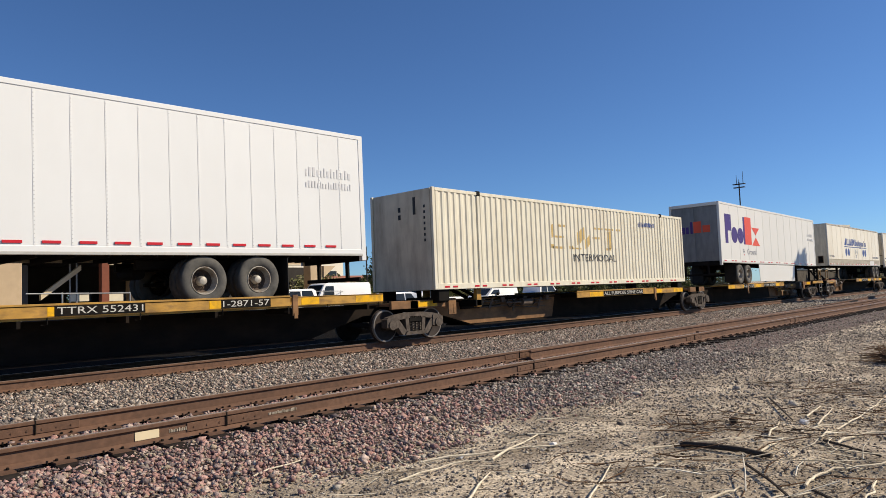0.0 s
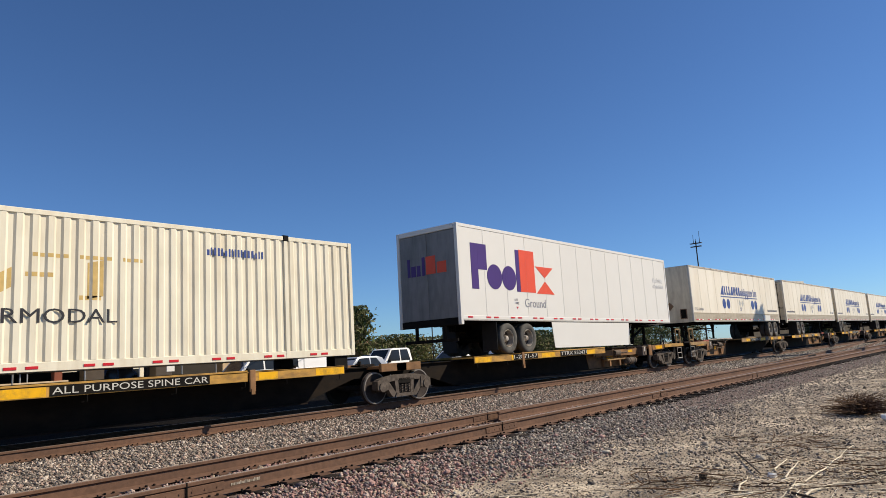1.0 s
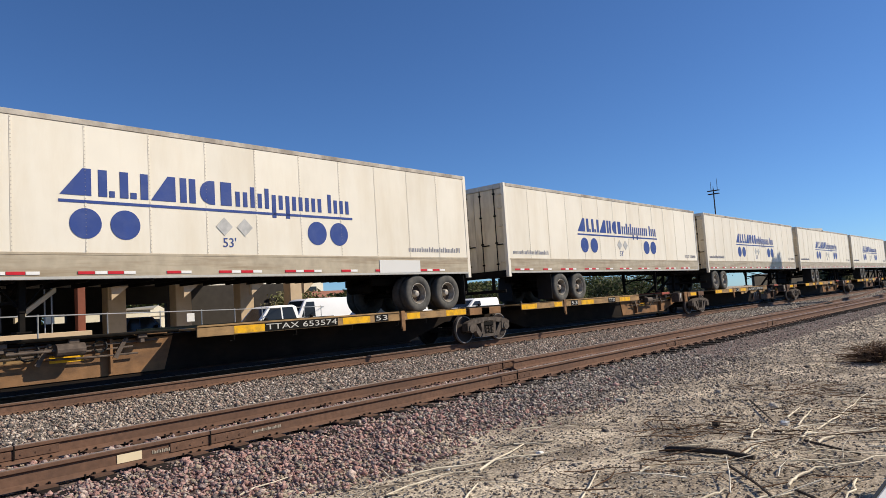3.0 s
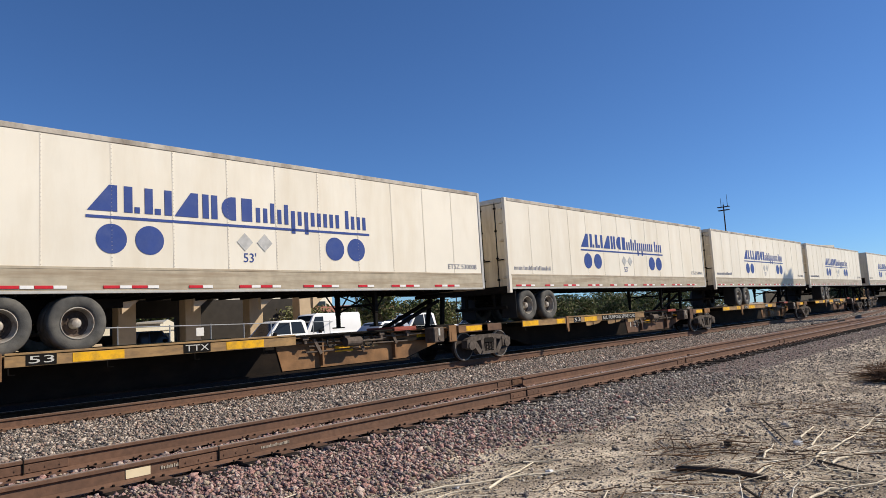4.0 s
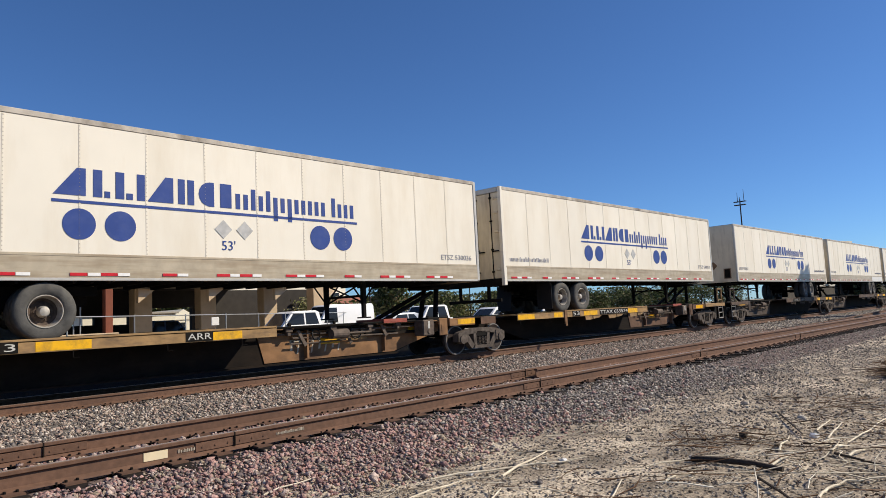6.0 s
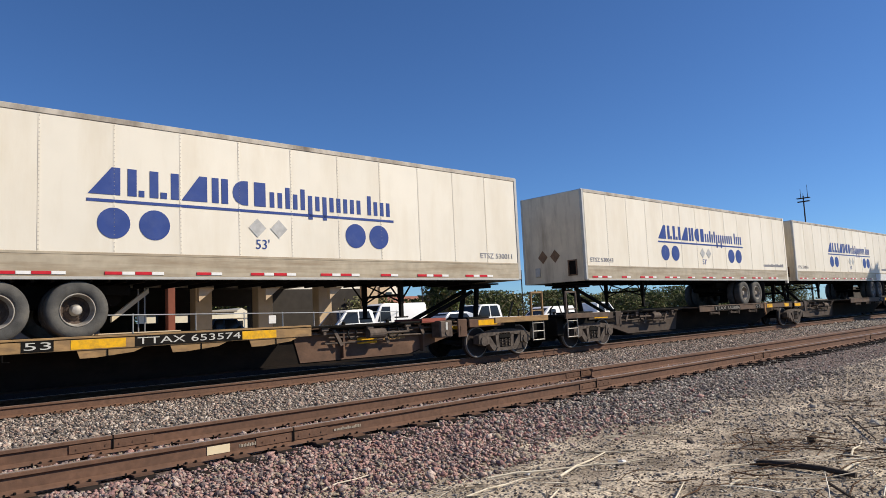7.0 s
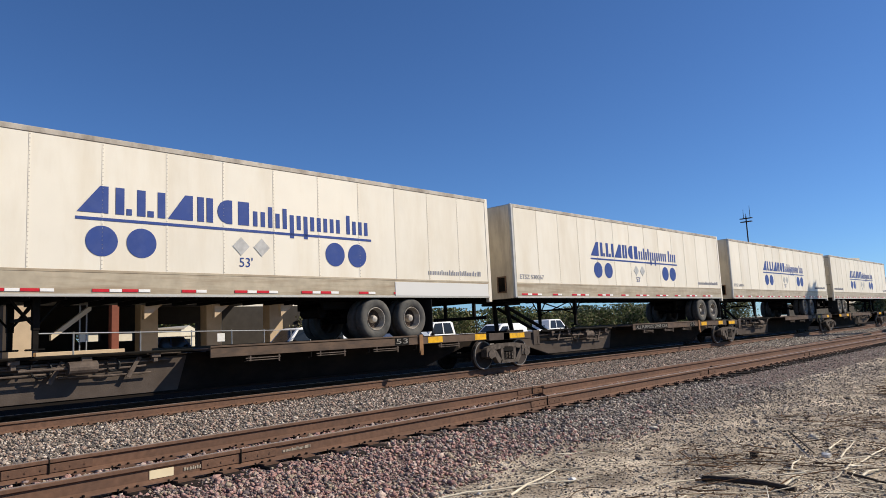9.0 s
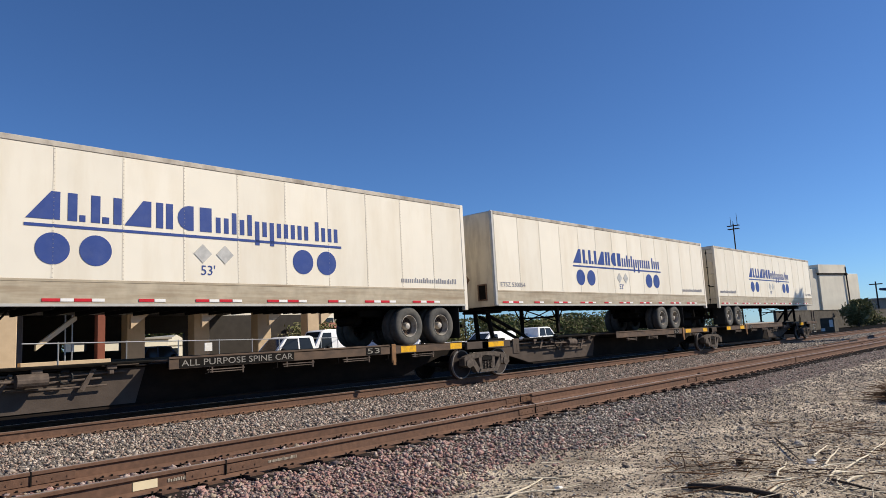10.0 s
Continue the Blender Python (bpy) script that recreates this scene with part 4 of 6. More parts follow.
    for x, rad in ((11.9, 0.17), (10.65, 0.12)):
        part("hose_loop", flip(Form().tube([(x + rad * math.cos(k * 0.42), -0.6 - 0.02 * math.sin(k), 0.86 + rad * math.sin(k * 0.42)) for k in range(15)], 0.02, 6)), HOSE, ob, "black rubber air hose loop")
    for x in (1.6, 3.9, 5.6, 7.4) if tone == 3 else ():
        part("hanging_rack", flip(Form().box(x, x + 0.85, -1.365, -1.33, 0.815, 0.835).box(x + 0.02, x + 0.83, -1.365, -1.33, 0.77, 0.785).box(x + 0.02, x + 0.05, -1.36, -1.335, 0.72, 0.89).box(x + 0.72, x + 0.75, -1.36, -1.335, 0.76, 0.89)), RIGGING, ob, "narrow chain rack under the deck edge", at=deck_at)
    if tone == 1 and not for_box:
        sill = Form().plate([(9.25, 0.97), (r - 1.5, 0.97), (r - 1.5, 0.78), (12.9, 0.7), (9.25, 0.76)], -0.74, -0.66)
        part("outer_sill", flip(sill), SIDEPLATE, ob, "rust-stained tan outer sill")
        part("sill_patch", flip(Form().box(12.4, 12.85, -0.745, -0.738, 0.83, 0.93)), BRIGHT, ob, "yellow paint patch")
        part("lower_step", flip(Form().box(10.3, 12.9, -0.8, -0.62, 0.54, 0.6, 0.01)), TAN_EDGE, ob)
        for x in (10.5, 11.4):
            part("step_hanger", flip(Form().box(x, x + 0.14, -0.79, -0.72, 0.3, 0.56, 0.01)), SIDEPLATE, ob)
        part("air_reservoir", flip(Form().cyl((12.0, -0.84, 0.47), (12.75, -0.84, 0.47), 0.14, 16).cyl((11.94, -0.84, 0.47), (12.0, -0.84, 0.47), 0.09, 16, 0.14).cyl((12.75, -0.84, 0.47), (12.81, -0.84, 0.47), 0.14, 16, 0.09)), RIGGING, ob, "dusty brown air reservoir")
        for x in (12.12, 12.58):
            part("tank_strap", flip(Form().cyl((x, -0.84, 0.47), (x + 0.05, -0.84, 0.47), 0.147, 16)), BLACK, ob)
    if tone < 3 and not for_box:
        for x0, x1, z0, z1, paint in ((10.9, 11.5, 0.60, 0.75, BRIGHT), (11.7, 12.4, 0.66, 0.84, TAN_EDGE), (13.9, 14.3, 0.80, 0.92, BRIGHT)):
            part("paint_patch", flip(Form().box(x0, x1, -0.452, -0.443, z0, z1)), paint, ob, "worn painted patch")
        part("slack_box", flip(Form().box(r - 2.35, r - 1.9, -0.98, -0.6, 0.62, 1.06, 0.03).cyl((r - 2.12, -1.0, 0.74), (r - 2.12, -0.97, 0.74), 0.06, 12)), RIGGING, ob, "grey brown steel box with a hole")
        part("box_stripe", flip(Form().box(r - 2.16, r - 2.09, -0.986, -0.978, 0.82, 1.02)), WHITETEXT, ob, "white painted stripe")
        for x in (10.4, 12.9):
            part("cross_rib", flip(Form().plate([(x, 0.97), (x + 0.05, 0.97), (x + 0.05, 0.3), (x, 0.3)], -0.58, -0.445)), plate, ob)
    if tone == 2:
        part("hitch_tray", flip(Form().box(12.75, 13.6, -0.75, 0.4, 1.035, 1.06).box(12.75, 13.6, -0.75, -0.72, 1.06, 1.14, 0.006).box(12.75, 12.78, -0.72, 0.4, 1.06, 1.14).box(13.57, 13.6, -0.72, 0.4, 1.06, 1.14)), REDTRAY, ob, "faded red steel tray")
    if brown:
        for x in (4.4, 6.0, 7.6):
            part("edge_gusset", flip(Form().plate([(x, 0.885), (x + 1.15, 0.885), (x + 0.95, 0.80), (x + 0.3, 0.74), (x + 0.05, 0.74)], -1.352, -1.34)), TAN_EDGE, ob, "tan gusset plate under the deck edge")
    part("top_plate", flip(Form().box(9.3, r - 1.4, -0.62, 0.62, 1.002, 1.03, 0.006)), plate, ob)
    part("walkway_pipe", flip(Form().tube([(9.1, -0.7, 1.06), (12.0, -0.7, 1.06), (14.0, -0.66, 1.05)], 0.03, 6)), BLACK, ob)
    part("patch_panel", flip(Form().box(12.9, 13.5, -0.432, -0.42, 0.62, 0.78)), BRIGHT, ob)
    for a, b in ((l - 0.2, l + 0.8), (r - 1.3, r + 0.1)):
        ends = Form().box(a, b, -0.95, 0.95, 0.92, 1.0, 0.01).box(a, b, -1.0, -0.9, 0.84, 1.06, 0.01).box(a, b, 0.9, 1.0, 0.84, 1.06, 0.01)
        part("end_platform", flip(ends), plate, ob)
    part("end_stripe", flip(Form().box(r - 0.95, r - 0.2, -1.006, -0.998, 0.88, 1.03)), BRIGHT, ob)
    part("end_bracket", flip(Form().box(r - 1.75, r - 1.4, -1.02, -0.98, 0.6, 1.08, 0.02).box(r - 1.66, r - 1.6, -1.03, -1.01, 0.66, 0.9)), plate, ob)
    if car_end:
        c = Form()
        e = (l - 0.1) if car_end < 0 else (r + 0.1)
        s = car_end
        if not rear_left:
            e = (r + 0.1) if car_end < 0 else (l - 0.1)
            s = -car_end
        for q in (0.95, 1.45):
            c.tube([(e + s * q, -1.24, 0.35), (e + s * q, -1.24, 1.02)], 0.02, 6)
        for z in (0.37, 0.62, 0.86):
            c.tube([(e + s * 0.95, -1.24, z), (e + s * 1.45, -1.24, z)], 0.018, 5)
        part("end_ladder", flip(c), RIM, ob, "dull steel step ladder")
        u = Form()
        for q in (0.95, 1.45):
            u.box(*sorted((e + s * (q - 0.03), e + s * (q + 0.03))), -1.25, -1.19, 1.02, 1.78, 0.01)
        u.box(*sorted((e + s * 0.95, e + s * 1.45)), -1.24, -1.20, 1.72, 1.78, 0.01).box(*sorted((e + s * 0.95, e + s * 1.45)), -1.24, -1.20, 1.2, 1.24, 0.01)
        part("grab_frame", flip(u), TAN_EDGE if tone < 3 else RIGGING, ob, "rusty tan grab frame")
        part("end_deck_edge", flip(Form().box(*sorted((e - s * 0.7, e + s * 1.6)), -1.31, -1.25, 0.92, 1.08, 0.01)), edge, ob, "worn painted end edge")
        d = Form().box(*sorted((e, e + s * 1.55)), -1.25, 1.25, 0.98, 1.06, 0.01).box(*sorted((e + s * 0.3, e + s * 2.05)), -0.3, 0.3, 0.45, 0.95, 0.05)
        part("end_sill_and_coupler", flip(d), BLACK, ob)
        part("draft_sill", flip(Form().box(*sorted((e - s * 0.4, e + s * 0.55)), -0.95, 0.95, 0.42, 0.97, 0.03).box(*sorted((e, e + s * 1.6)), -0.5, 0.5, 0.3, 0.95, 0.03)), BLACK, ob)
        part("brake_platform", flip(Form().box(*sorted((e + s * 1.2, e + s * 1.55)), -0.9, 0.9, 0.4, 0.97, 0.02)), BLACK, ob)
        hz = Form().tube([(e + s * 0.7, -0.5, 0.95), (e + s * 0.95, -0.5, 1.5), (e + s * 1.25, -0.45, 1.25), (e + s * 1.3, -0.4, 0.6), (e + s * 1.7, -0.3, 0.45)], 0.03, 6)
        part("air_hose", flip(hz), HOSE, ob)
    if for_box:
        for x in (0.2, 15.5):
            ped = Form().box(x, x + 0.45, -1.1, 1.1, 0.96, 1.06)
            for yy in (-1.1, 1.1):
                ped.box(x, x + 0.45, yy - 0.14, yy + 0.18, 1.0, 1.33, 0.02)
            part("container_pedestal", ped, BLACK, ob, "black container pedestal")
        for yy in (-1.14, 1.0):
            part("support_post", Form().box(1.95, 2.17, yy, yy + 0.14, 0.78, 1.33, 0.015), YELLOW, ob, "brown-yellow support post")
            part("cross_bearer", Form().box(1.9, 2.22, min(yy, yy * 0.4), max(yy, yy * 0.4), 0.8, 1.0, 0.015), BLACK, ob)
    return ob


def put_on_train(ob, s, z=0.0, tilt=0.0):
    ob.matrix_basis = pose(s, Y_TRAIN, z, 0, tilt, 0)
    MOVING.append((ob, s, z, tilt))


LOADS = [-4.77, 13.80, 34.34, 53.64, 71.73, 89.12, 106.52, 123.82, 143.08, 160.29, 177.56, 195.01, 212.67]
BOGIES = [13.22, 31.95, 50.1, 54.45, 70.75, 88.15, 105.4, 122.85, 139.35, 143.6, 160.25, 177.35, 194.7, 212.0, 227.35]
REAR_LEFT = [False, True, True, False, True, True, True, True, False, False, False, False, True]
NUMBERS = {3: "ETSZ 530006", 4: "ETSZ 530008", 5: "ETSZ 530041", 6: "ETSZ 530036", 7: "ETSZ 530011", 8: "ETSZ 530043", 9: "ETSZ 530055", 10: "ETSZ 530067", 11: "ETSZ 530054", 12: "ETSZ 530006"}

t1 = trailer("early", False, (3.05, 4.33), 2.24, 5.27, "plain white van trailer with riveted side panels on a spine car")
courier_marks(t1, True)
put_on_train(t1, LOADS[0], -0.17, -0.6)
put_on_train(container("cream corrugated steel container with faded gold lettering bars"), LOADS[1])
t2 = trailer("late", True, (2.53, 3.72), 2.15, 5.22, "white van trailer with purple and orange shapes and side skirt", True)
courier_marks(t2, False)
put_on_train(t2, LOADS[2], 0.06, 0.55)
MODELS = {}
PATCHES = {3: (12.35, 13.9, 2.5), 9: (12.25, 15.98, 2.52)}      # places of white repair panels
TANDEM = {3: 1.08, 4: 3.19, 5: 1.0, 6: 3.25, 7: 3.2, 8: 3.5, 9: 3.29, 10: 1.15, 11: 3.5, 12: 1.3}      # axles from the rear
for i in range(3, 13):
    rl = REAR_LEFT[i]
    first_of_kind = rl not in MODELS
    if first_of_kind:
        MODELS[rl] = trailer("cream", rl, (1.08, 2.32), 2.11, 5.10, "dirty cream van trailer with a dark blue emblem, " + ("rear doors leading" if rl else "nose leading"))
        shipper_marks(MODELS[rl], rl)
        nose_details(MODELS[rl], not rl)
        ob = copy_thing(MODELS[rl], pose(0, 0, 0))
    else:
        ob = copy_thing(MODELS[rl], pose(0, 0, 0))
    shift = TANDEM[i] - 1.08
    for c in ob.children:
        if c.name.split(".")[0] in ("wheel", "axle", "suspension", "mud_flap"):
            c.location.x += shift if rl else -shift
    if i in PATCHES:
        x0, x1, z = PATCHES[i]
        part("repair_patch", Form().box(x0, x1, NEAR - 0.0215, NEAR - 0.008, 2.16, z, 0.003), WHITE, ob, "clean white repair panel")
    lettering("fleet_number", NUMBERS[i], 0.14, 14.5 if rl else 0.31, NEAR - 0.006, 2.72, GREYTEXT, ob, width=1.28)
    put_on_train(ob, LOADS[i])
for model in MODELS.values():
    for c in (*model.children_recursive, model):
        bpy.data.objects.remove(c)

first = bogie("dusty brown two-axle freight bogie on the rails")
put_on_train(first, BOGIES[0])
for s in BOGIES[1:]:
    b = copy_thing(first, pose(0, 0, 0))
    for c in b.children:
        if c.name.startswith("wheelset"):
            WHEELSETS.append((c, c.matrix_basis.translation.x))
    put_on_train(b, s)

UNITS = [(0, -5.4, 13.22, None, (("TTRX 552431", 6.55, 1.5), ("1-2871-57", 3.8, 1.1))), (1, 13.22, 31.95, None, (("ALL PURPOSE SPINE CAR", 4.2, 3.0),)),
         (2, 31.95, 50.1, 1, (("TTRX 552431", 5.6, 1.9), ("1-2871-57", 2.6, 1.4))),
         (3, 54.45, 70.75, -1, (("53", 3.7, 0.4), ("TTAX 653574", 5.4, 2.0))), (4, 70.75, 88.15, None, (("53", 3.6, 0.4), ("TTX", 6.4, 0.5))), (5, 88.15, 105.4, None, (("53", 3.6, 0.4), ("ALL PURPOSE SPINE CAR", 5.6, 2.6))),
         (6, 105.4, 122.85, None, (("53", 3.6, 0.4), ("ARR", 7.0, 0.5))), (7, 122.85, 139.35, 1, (("53", 3.6, 0.4), ("TTAX 653574", 5.4, 2.0))),
         (8, 143.6, 160.25, -1, (("53", 3.6, 0.4), ("TTAX 553886", 5.6, 2.2))), (9, 160.25, 177.35, None, (("53", 3.6, 0.4),)), (10, 177.35, 194.7, None, (("53", 3.6, 0.4), ("ALL PURPOSE SPINE CAR", 6.2, 2.6))),
         (11, 194.7, 212.0, None, (("53", 3.6, 0.4),)), (12, 212.0, 227.35, 1, (("53", 3.6, 0.4),))]
for i, a, b, end, plates in UNITS:
    rl = REAR_LEFT[i] if i != 1 else False
    u = spine_unit(a - LOADS[i], b - LOADS[i], rl, {1: "articulated spine car platform with yellow edges", 2: "rusty articulated spine car platform with worn tan edges", 3: "dark grimy articulated spine car platform"}[1 if i < 3 else 2 if i < 8 else 3], end, i == 1, plates, 1 if i < 3 else 2 if i < 8 else 3, *((0.88, 0.19) if i == 0 else ()), brown=i in (5, 7))
    if i == 5:
        lettering("side_plate_lettering", "TTX", 0.28, 9.4, -0.4495, 0.48, WHITETEXT, u, width=1.25)
    if i == 6:
        g = Form()
        x = 10.0
        for k in range(4):
            w = 0.36
            g.plate([(x, 0.5), (x + 0.06, 0.5), (x + 0.1, 0.74), (x + 0.04, 0.74)], -0.4495, -0.4455)
            g.plate([(x, 0.7), (x + w * 0.8, 0.7), (x + w * 0.8, 0.75), (x, 0.75)], -0.4495, -0.4455)
            g.plate([(x + w * 0.5, 0.42), (x + w * 0.62, 0.42), (x + w * 0.8, 0.7), (x + w * 0.7, 0.7)], -0.4495, -0.4455)
            x += w + 0.05
        part("painted_strokes", g, GRAFFITI, u, "rough painted strokes")
    put_on_train(u, LOADS[i])


# ---- ground and tracks ----
def ground_material():
    """Dry sandy dirt with bare, dark and littered patches."""
    m = mixed("dry_dirt", [(0.27, 0.22, 0.165), (0.39, 0.32, 0.24), (0.53, 0.445, 0.335)], 1.7, island=False, bump=0.9, bump_scale=22)
    n, l = m.node_tree.nodes, m.node_tree.links
    b = n["Principled BSDF"]
    src = b.inputs["Base Color"].links[0].from_socket
    co = n.new("ShaderNodeTexCoord")
    grit = n.new("ShaderNodeTexNoise")
    grit.inputs["Scale"].default_value, grit.inputs["Detail"].default_value = 45, 6
    l.new(co.outputs["Object"], grit.inputs["Vector"])
    mr = n.new("ShaderNodeMapRange")
    mr.inputs["From Min"].default_value, mr.inputs["From Max"].default_value = 0.35, 0.65
    mr.inputs["To Min"].default_value, mr.inputs["To Max"].default_value = 0.55, 1.35
    l.new(grit.outputs["Fac"], mr.inputs["Value"])
    mul = n.new("ShaderNodeMix")
    mul.data_type, mul.blend_type = "RGBA", "MULTIPLY"
    mul.inputs["Factor"].default_value = 1
    l.new(src, mul.inputs["A"])
    l.new(mr.outputs[0], mul.inputs["B"])
    l.new(mul.outputs["Result"], b.inputs["Base Color"])
    return m


DIRT = ground_material()
solid("ground", Form().box(-3000, 3000, -3000, 3000, GROUND - 1, GROUND), DIRT, "dry sandy ground with grit", "ground", kind="structure")
bed = lambda y0, y1, y2, y3, z: [(y0, GROUND - 0.1), (y0, GROUND), (y1, z), (y2, z), (y3, GROUND), (y3, GROUND - 0.1)]
solid("ballast_bed_near", Form().bar(bed(5.3, 6.3, Y_NEAR + GAUGE + 0.5, Y_NEAR + GAUGE + 0.9, -0.225), -80, 600), BED_PINK, "pinkish crushed stone bed", "ballast", kind="structure")
solid("ballast_bed_main", Form().bar(bed(Y_NEAR + GAUGE + 0.45, Y_NEAR + GAUGE + 0.9, 17.2, 18.4, -0.21), -80, 600), BED_GREY, "grey crushed stone bed", "ballast", kind="structure")
# Reaches past the rails to darken the shaded ground behind the train.
solid("oil_stained_strip", Form().box(-80, 600, Y_MAIN + 0.15, 26.0, GROUND, -0.2), OILY_SHADE, "oily ballast darkened for the train's shade", "ballast", kind="structure")
solid("road", Form().box(-200, 62, 26.1, 62, GROUND - 0.05, GROUND + 0.05), CONCRETE, "pale concrete yard", "yard", kind="structure")

RAIL_PROFILE = [(-0.075, -0.186), (0.075, -0.186), (0.07, -0.172), (0.012, -0.15), (0.01, -0.05), (0.036, -0.035), (0.036, -0.006), (0.028, 0), (-0.028, 0), (-0.036, -0.006), (-0.036, -0.035), (-0.01, -0.05), (-0.012, -0.15), (-0.07, -0.172)]


def rail(y, x0, x1, label, head):
    ob = solid("rail", Form().bar([(y + a, b) for a, b in RAIL_PROFILE], x0, x1), RUST, label, "rail", "rails", kind="structure")
    part("rail_head", Form().box(x0, x1, y - 0.027, y + 0.027, 0.0005, 0.0025), head, ob, "bright worn running surface")
    return ob


def bent_rail(points, label):
    """A rail along a line of (x, y) points."""
    f = Form()
    k = len(RAIL_PROFILE)
    vs = [(x, y + a, b) for x, y in points for a, b in RAIL_PROFILE]
    fs = [(i * k + j, i * k + (j + 1) % k, (i + 1) * k + (j + 1) % k, (i + 1) * k + j) for i in range(len(points) - 1) for j in range(k)]
    fs += [tuple(range(k)), tuple(range((len(points) - 1) * k, len(points) * k))[::-1]]
    f.add(vs, fs)
    return solid("rail", f, RUST, label, "rail", "rails", kind="structure")


r_n = rail(Y_NEAR + 0.036, -60, 500, "rusty brown siding rail", SHINE)
r_f = rail(Y_NEAR + GAUGE + 0.036, -60, 500, "rusty brown siding rail", SHINE)
rail(Y_MAIN + 0.036, -60, 500, "main line rail with a worn bright head", SHINE)
rail(Y_MAIN + GAUGE - 0.036, -60, 500, "main line rail with a worn bright head", SHINE)
bent_rail([(11.5, 8.38), (12.1, 8.425), (20, 8.43), (30, 8.42), (40, 8.36), (50, 8.2)], "rusty switch rail beside the far siding rail")
bent_rail([(17.5, 7.44), (18.0, 7.36), (30, 7.36), (45, 7.38), (60, 7.5), (80, 7.9), (110, 9.0)], "rusty check rail beside a running rail")
bent_rail([(20.5, 8.72), (30, 8.84), (38, 9.25), (46, 9.75), (60, 10.9), (80, 13.0), (95, 14.9)], "rusty turnout rail curving towards the main line")
bent_rail([(36, 7.6), (46, 8.25), (60, 9.4), (80, 11.5), (100, 13.8)], "rusty turnout rail curving towards the main line")
# Plain dark blocks added in place of the frog and its fillers.
blk = solid("switch_heater", Form().box(29.2, 34.5, 8.98, 9.2, -0.19, -0.02, 0.02).box(38, 44, 9.5, 9.75, -0.2, -0.03, 0.02), BLACK, "dark steel turnout fittings between the rails", "turnout", kind="structure")

long_ties = Form()
for i in range(140):
    x = 33.6 + i * 0.53
    long_ties.box(x - 0.12, x + 0.12, 6.5, min(16.0, 9.6 + (x - 33.6) * 0.11), -0.36, -0.192)
solid("turnout_ties", long_ties, TIE, "long dark timber ties under the turnout", "ties", kind="stuff")
solid("scrub_strip", Form().box(62, 400, 26.1, 60, GROUND - 0.05, GROUND + 0.03), EARTH, "dark bare earth beside the line", "earth", kind="structure")

# joints, paint and chalk on the near rails
yf = Y_NEAR - 0.012
for x, y in ((4.05, Y_NEAR), (2.55, Y_NEAR + GAUGE), (9.9, Y_NEAR), (11.4, Y_NEAR + GAUGE), (16.6, Y_NEAR), (19.5, Y_NEAR + GAUGE), (24.5, Y_NEAR)):
    j = solid("rail_joint_bar", Form().box(x - 0.46, x + 0.46, y + 0.012, y + 0.028, -0.145, -0.052, 0.004), RUST, "bolted steel joint bar on a rail", "joint bar", "joint bars", kind="structure")
    for i in range(6):
        part("bolt", Form().cyl((x - 0.38 + i * 0.15, y + 0.014, -0.1), (x - 0.38 + i * 0.15, y + 0.004, -0.1), 0.011, 6), RUST, j)
    part("joint_gap", Form().box(x - 0.007, x + 0.007, y - 0.003, y + 0.06, -0.15, 0.003), BLACK, j)
solid("paint_mark", Form().box(3.04, 3.29, Y_NEAR + 0.018, Y_NEAR + 0.0255, -0.145, -0.06), PAINTMARK, "cream paint patch on the rail web", "paint mark", kind="structure")
chalk = Form()
rng = random.Random(4)
for x0, x1 in ((3.4, 3.6), (4.6, 5.0)):
    for c in bars_of_text(rng, x0, x1, -0.12, 0.035):
        chalk.plate([(c[0], c[2]), (c[1], c[2]), (c[1], c[3]), (c[0], c[3])], Y_NEAR + 0.018, Y_NEAR + 0.0255)
solid("chalk_writing", chalk, GRAFFITI, "faint chalk strokes on the rail web", "chalk marks", kind="structure")

# ties with plates and spikes
tie_form = Form().box(-0.115, 0.115, -0.56, GAUGE + 0.56, -0.36, -0.196, 0.015).mesh("tie", TIE)
plate_form = Form().box(-0.09, 0.09, -0.17, 0.2, -0.1965, -0.18).mesh("tie_plate", RUST)
spike = Form()
for x, y in ((-0.05, -0.055), (0.05, -0.055), (-0.05, 0.125), (0.05, 0.125)):
    spike.box(x - 0.011, x + 0.011, y - 0.014, y + 0.014, -0.19, -0.158, 0.004)
spike.box(-0.13, -0.118, -0.045, 0.115, -0.2, -0.168)
spike_form = spike.mesh("spike", BLACK)


def ties(y, x0, x1, name):
    """Timber ties under one track: near ones singly, the rest as one object."""
    x, i = x0, 0
    while x < x1:
        t = tagged(new("tie", tie_form), "dark weathered timber tie under the rails", "tie", name, "structure")
        t.matrix_basis = pose(x, y, 0, 0, 0, rng.uniform(-0.6, 0.6))
        for dy in (0, GAUGE):
            p = new("tie_plate", plate_form)
            p.parent = t
            p.matrix_basis = pose(0, dy, 0)
            s = new("spike", spike_form)
            s.parent = p
        x += 0.497
    rest = Form()
    for k in range(260):
        rest.box(x - 0.115, x + 0.115, y - 0.56, y + GAUGE + 0.56, -0.36, -0.196)
        x += 0.497
    solid("far_ties", rest, TIE, "row of dark timber ties under far rails", "ties", kind="stuff")


ties(Y_NEAR, -12.07, 32, "ties of the siding")
ties(Y_MAIN, -10.22, 48, "ties of the main line")


# ---- loose stone ----
bm = bmesh.new()
bmesh.ops.create_icosphere(bm, subdivisions=1, radius=1.0)
ICO_V = np.array([q.co[:] for q in bm.verts])
ICO_F = np.array([[q.index for q in f.verts] for f in bm.faces])
bm.free()
OCT_V = np.array([(1, 0, 0), (-1, 0, 0), (0, 1, 0), (0, -1, 0), (0, 0, 1), (0, 0, -1)], float)
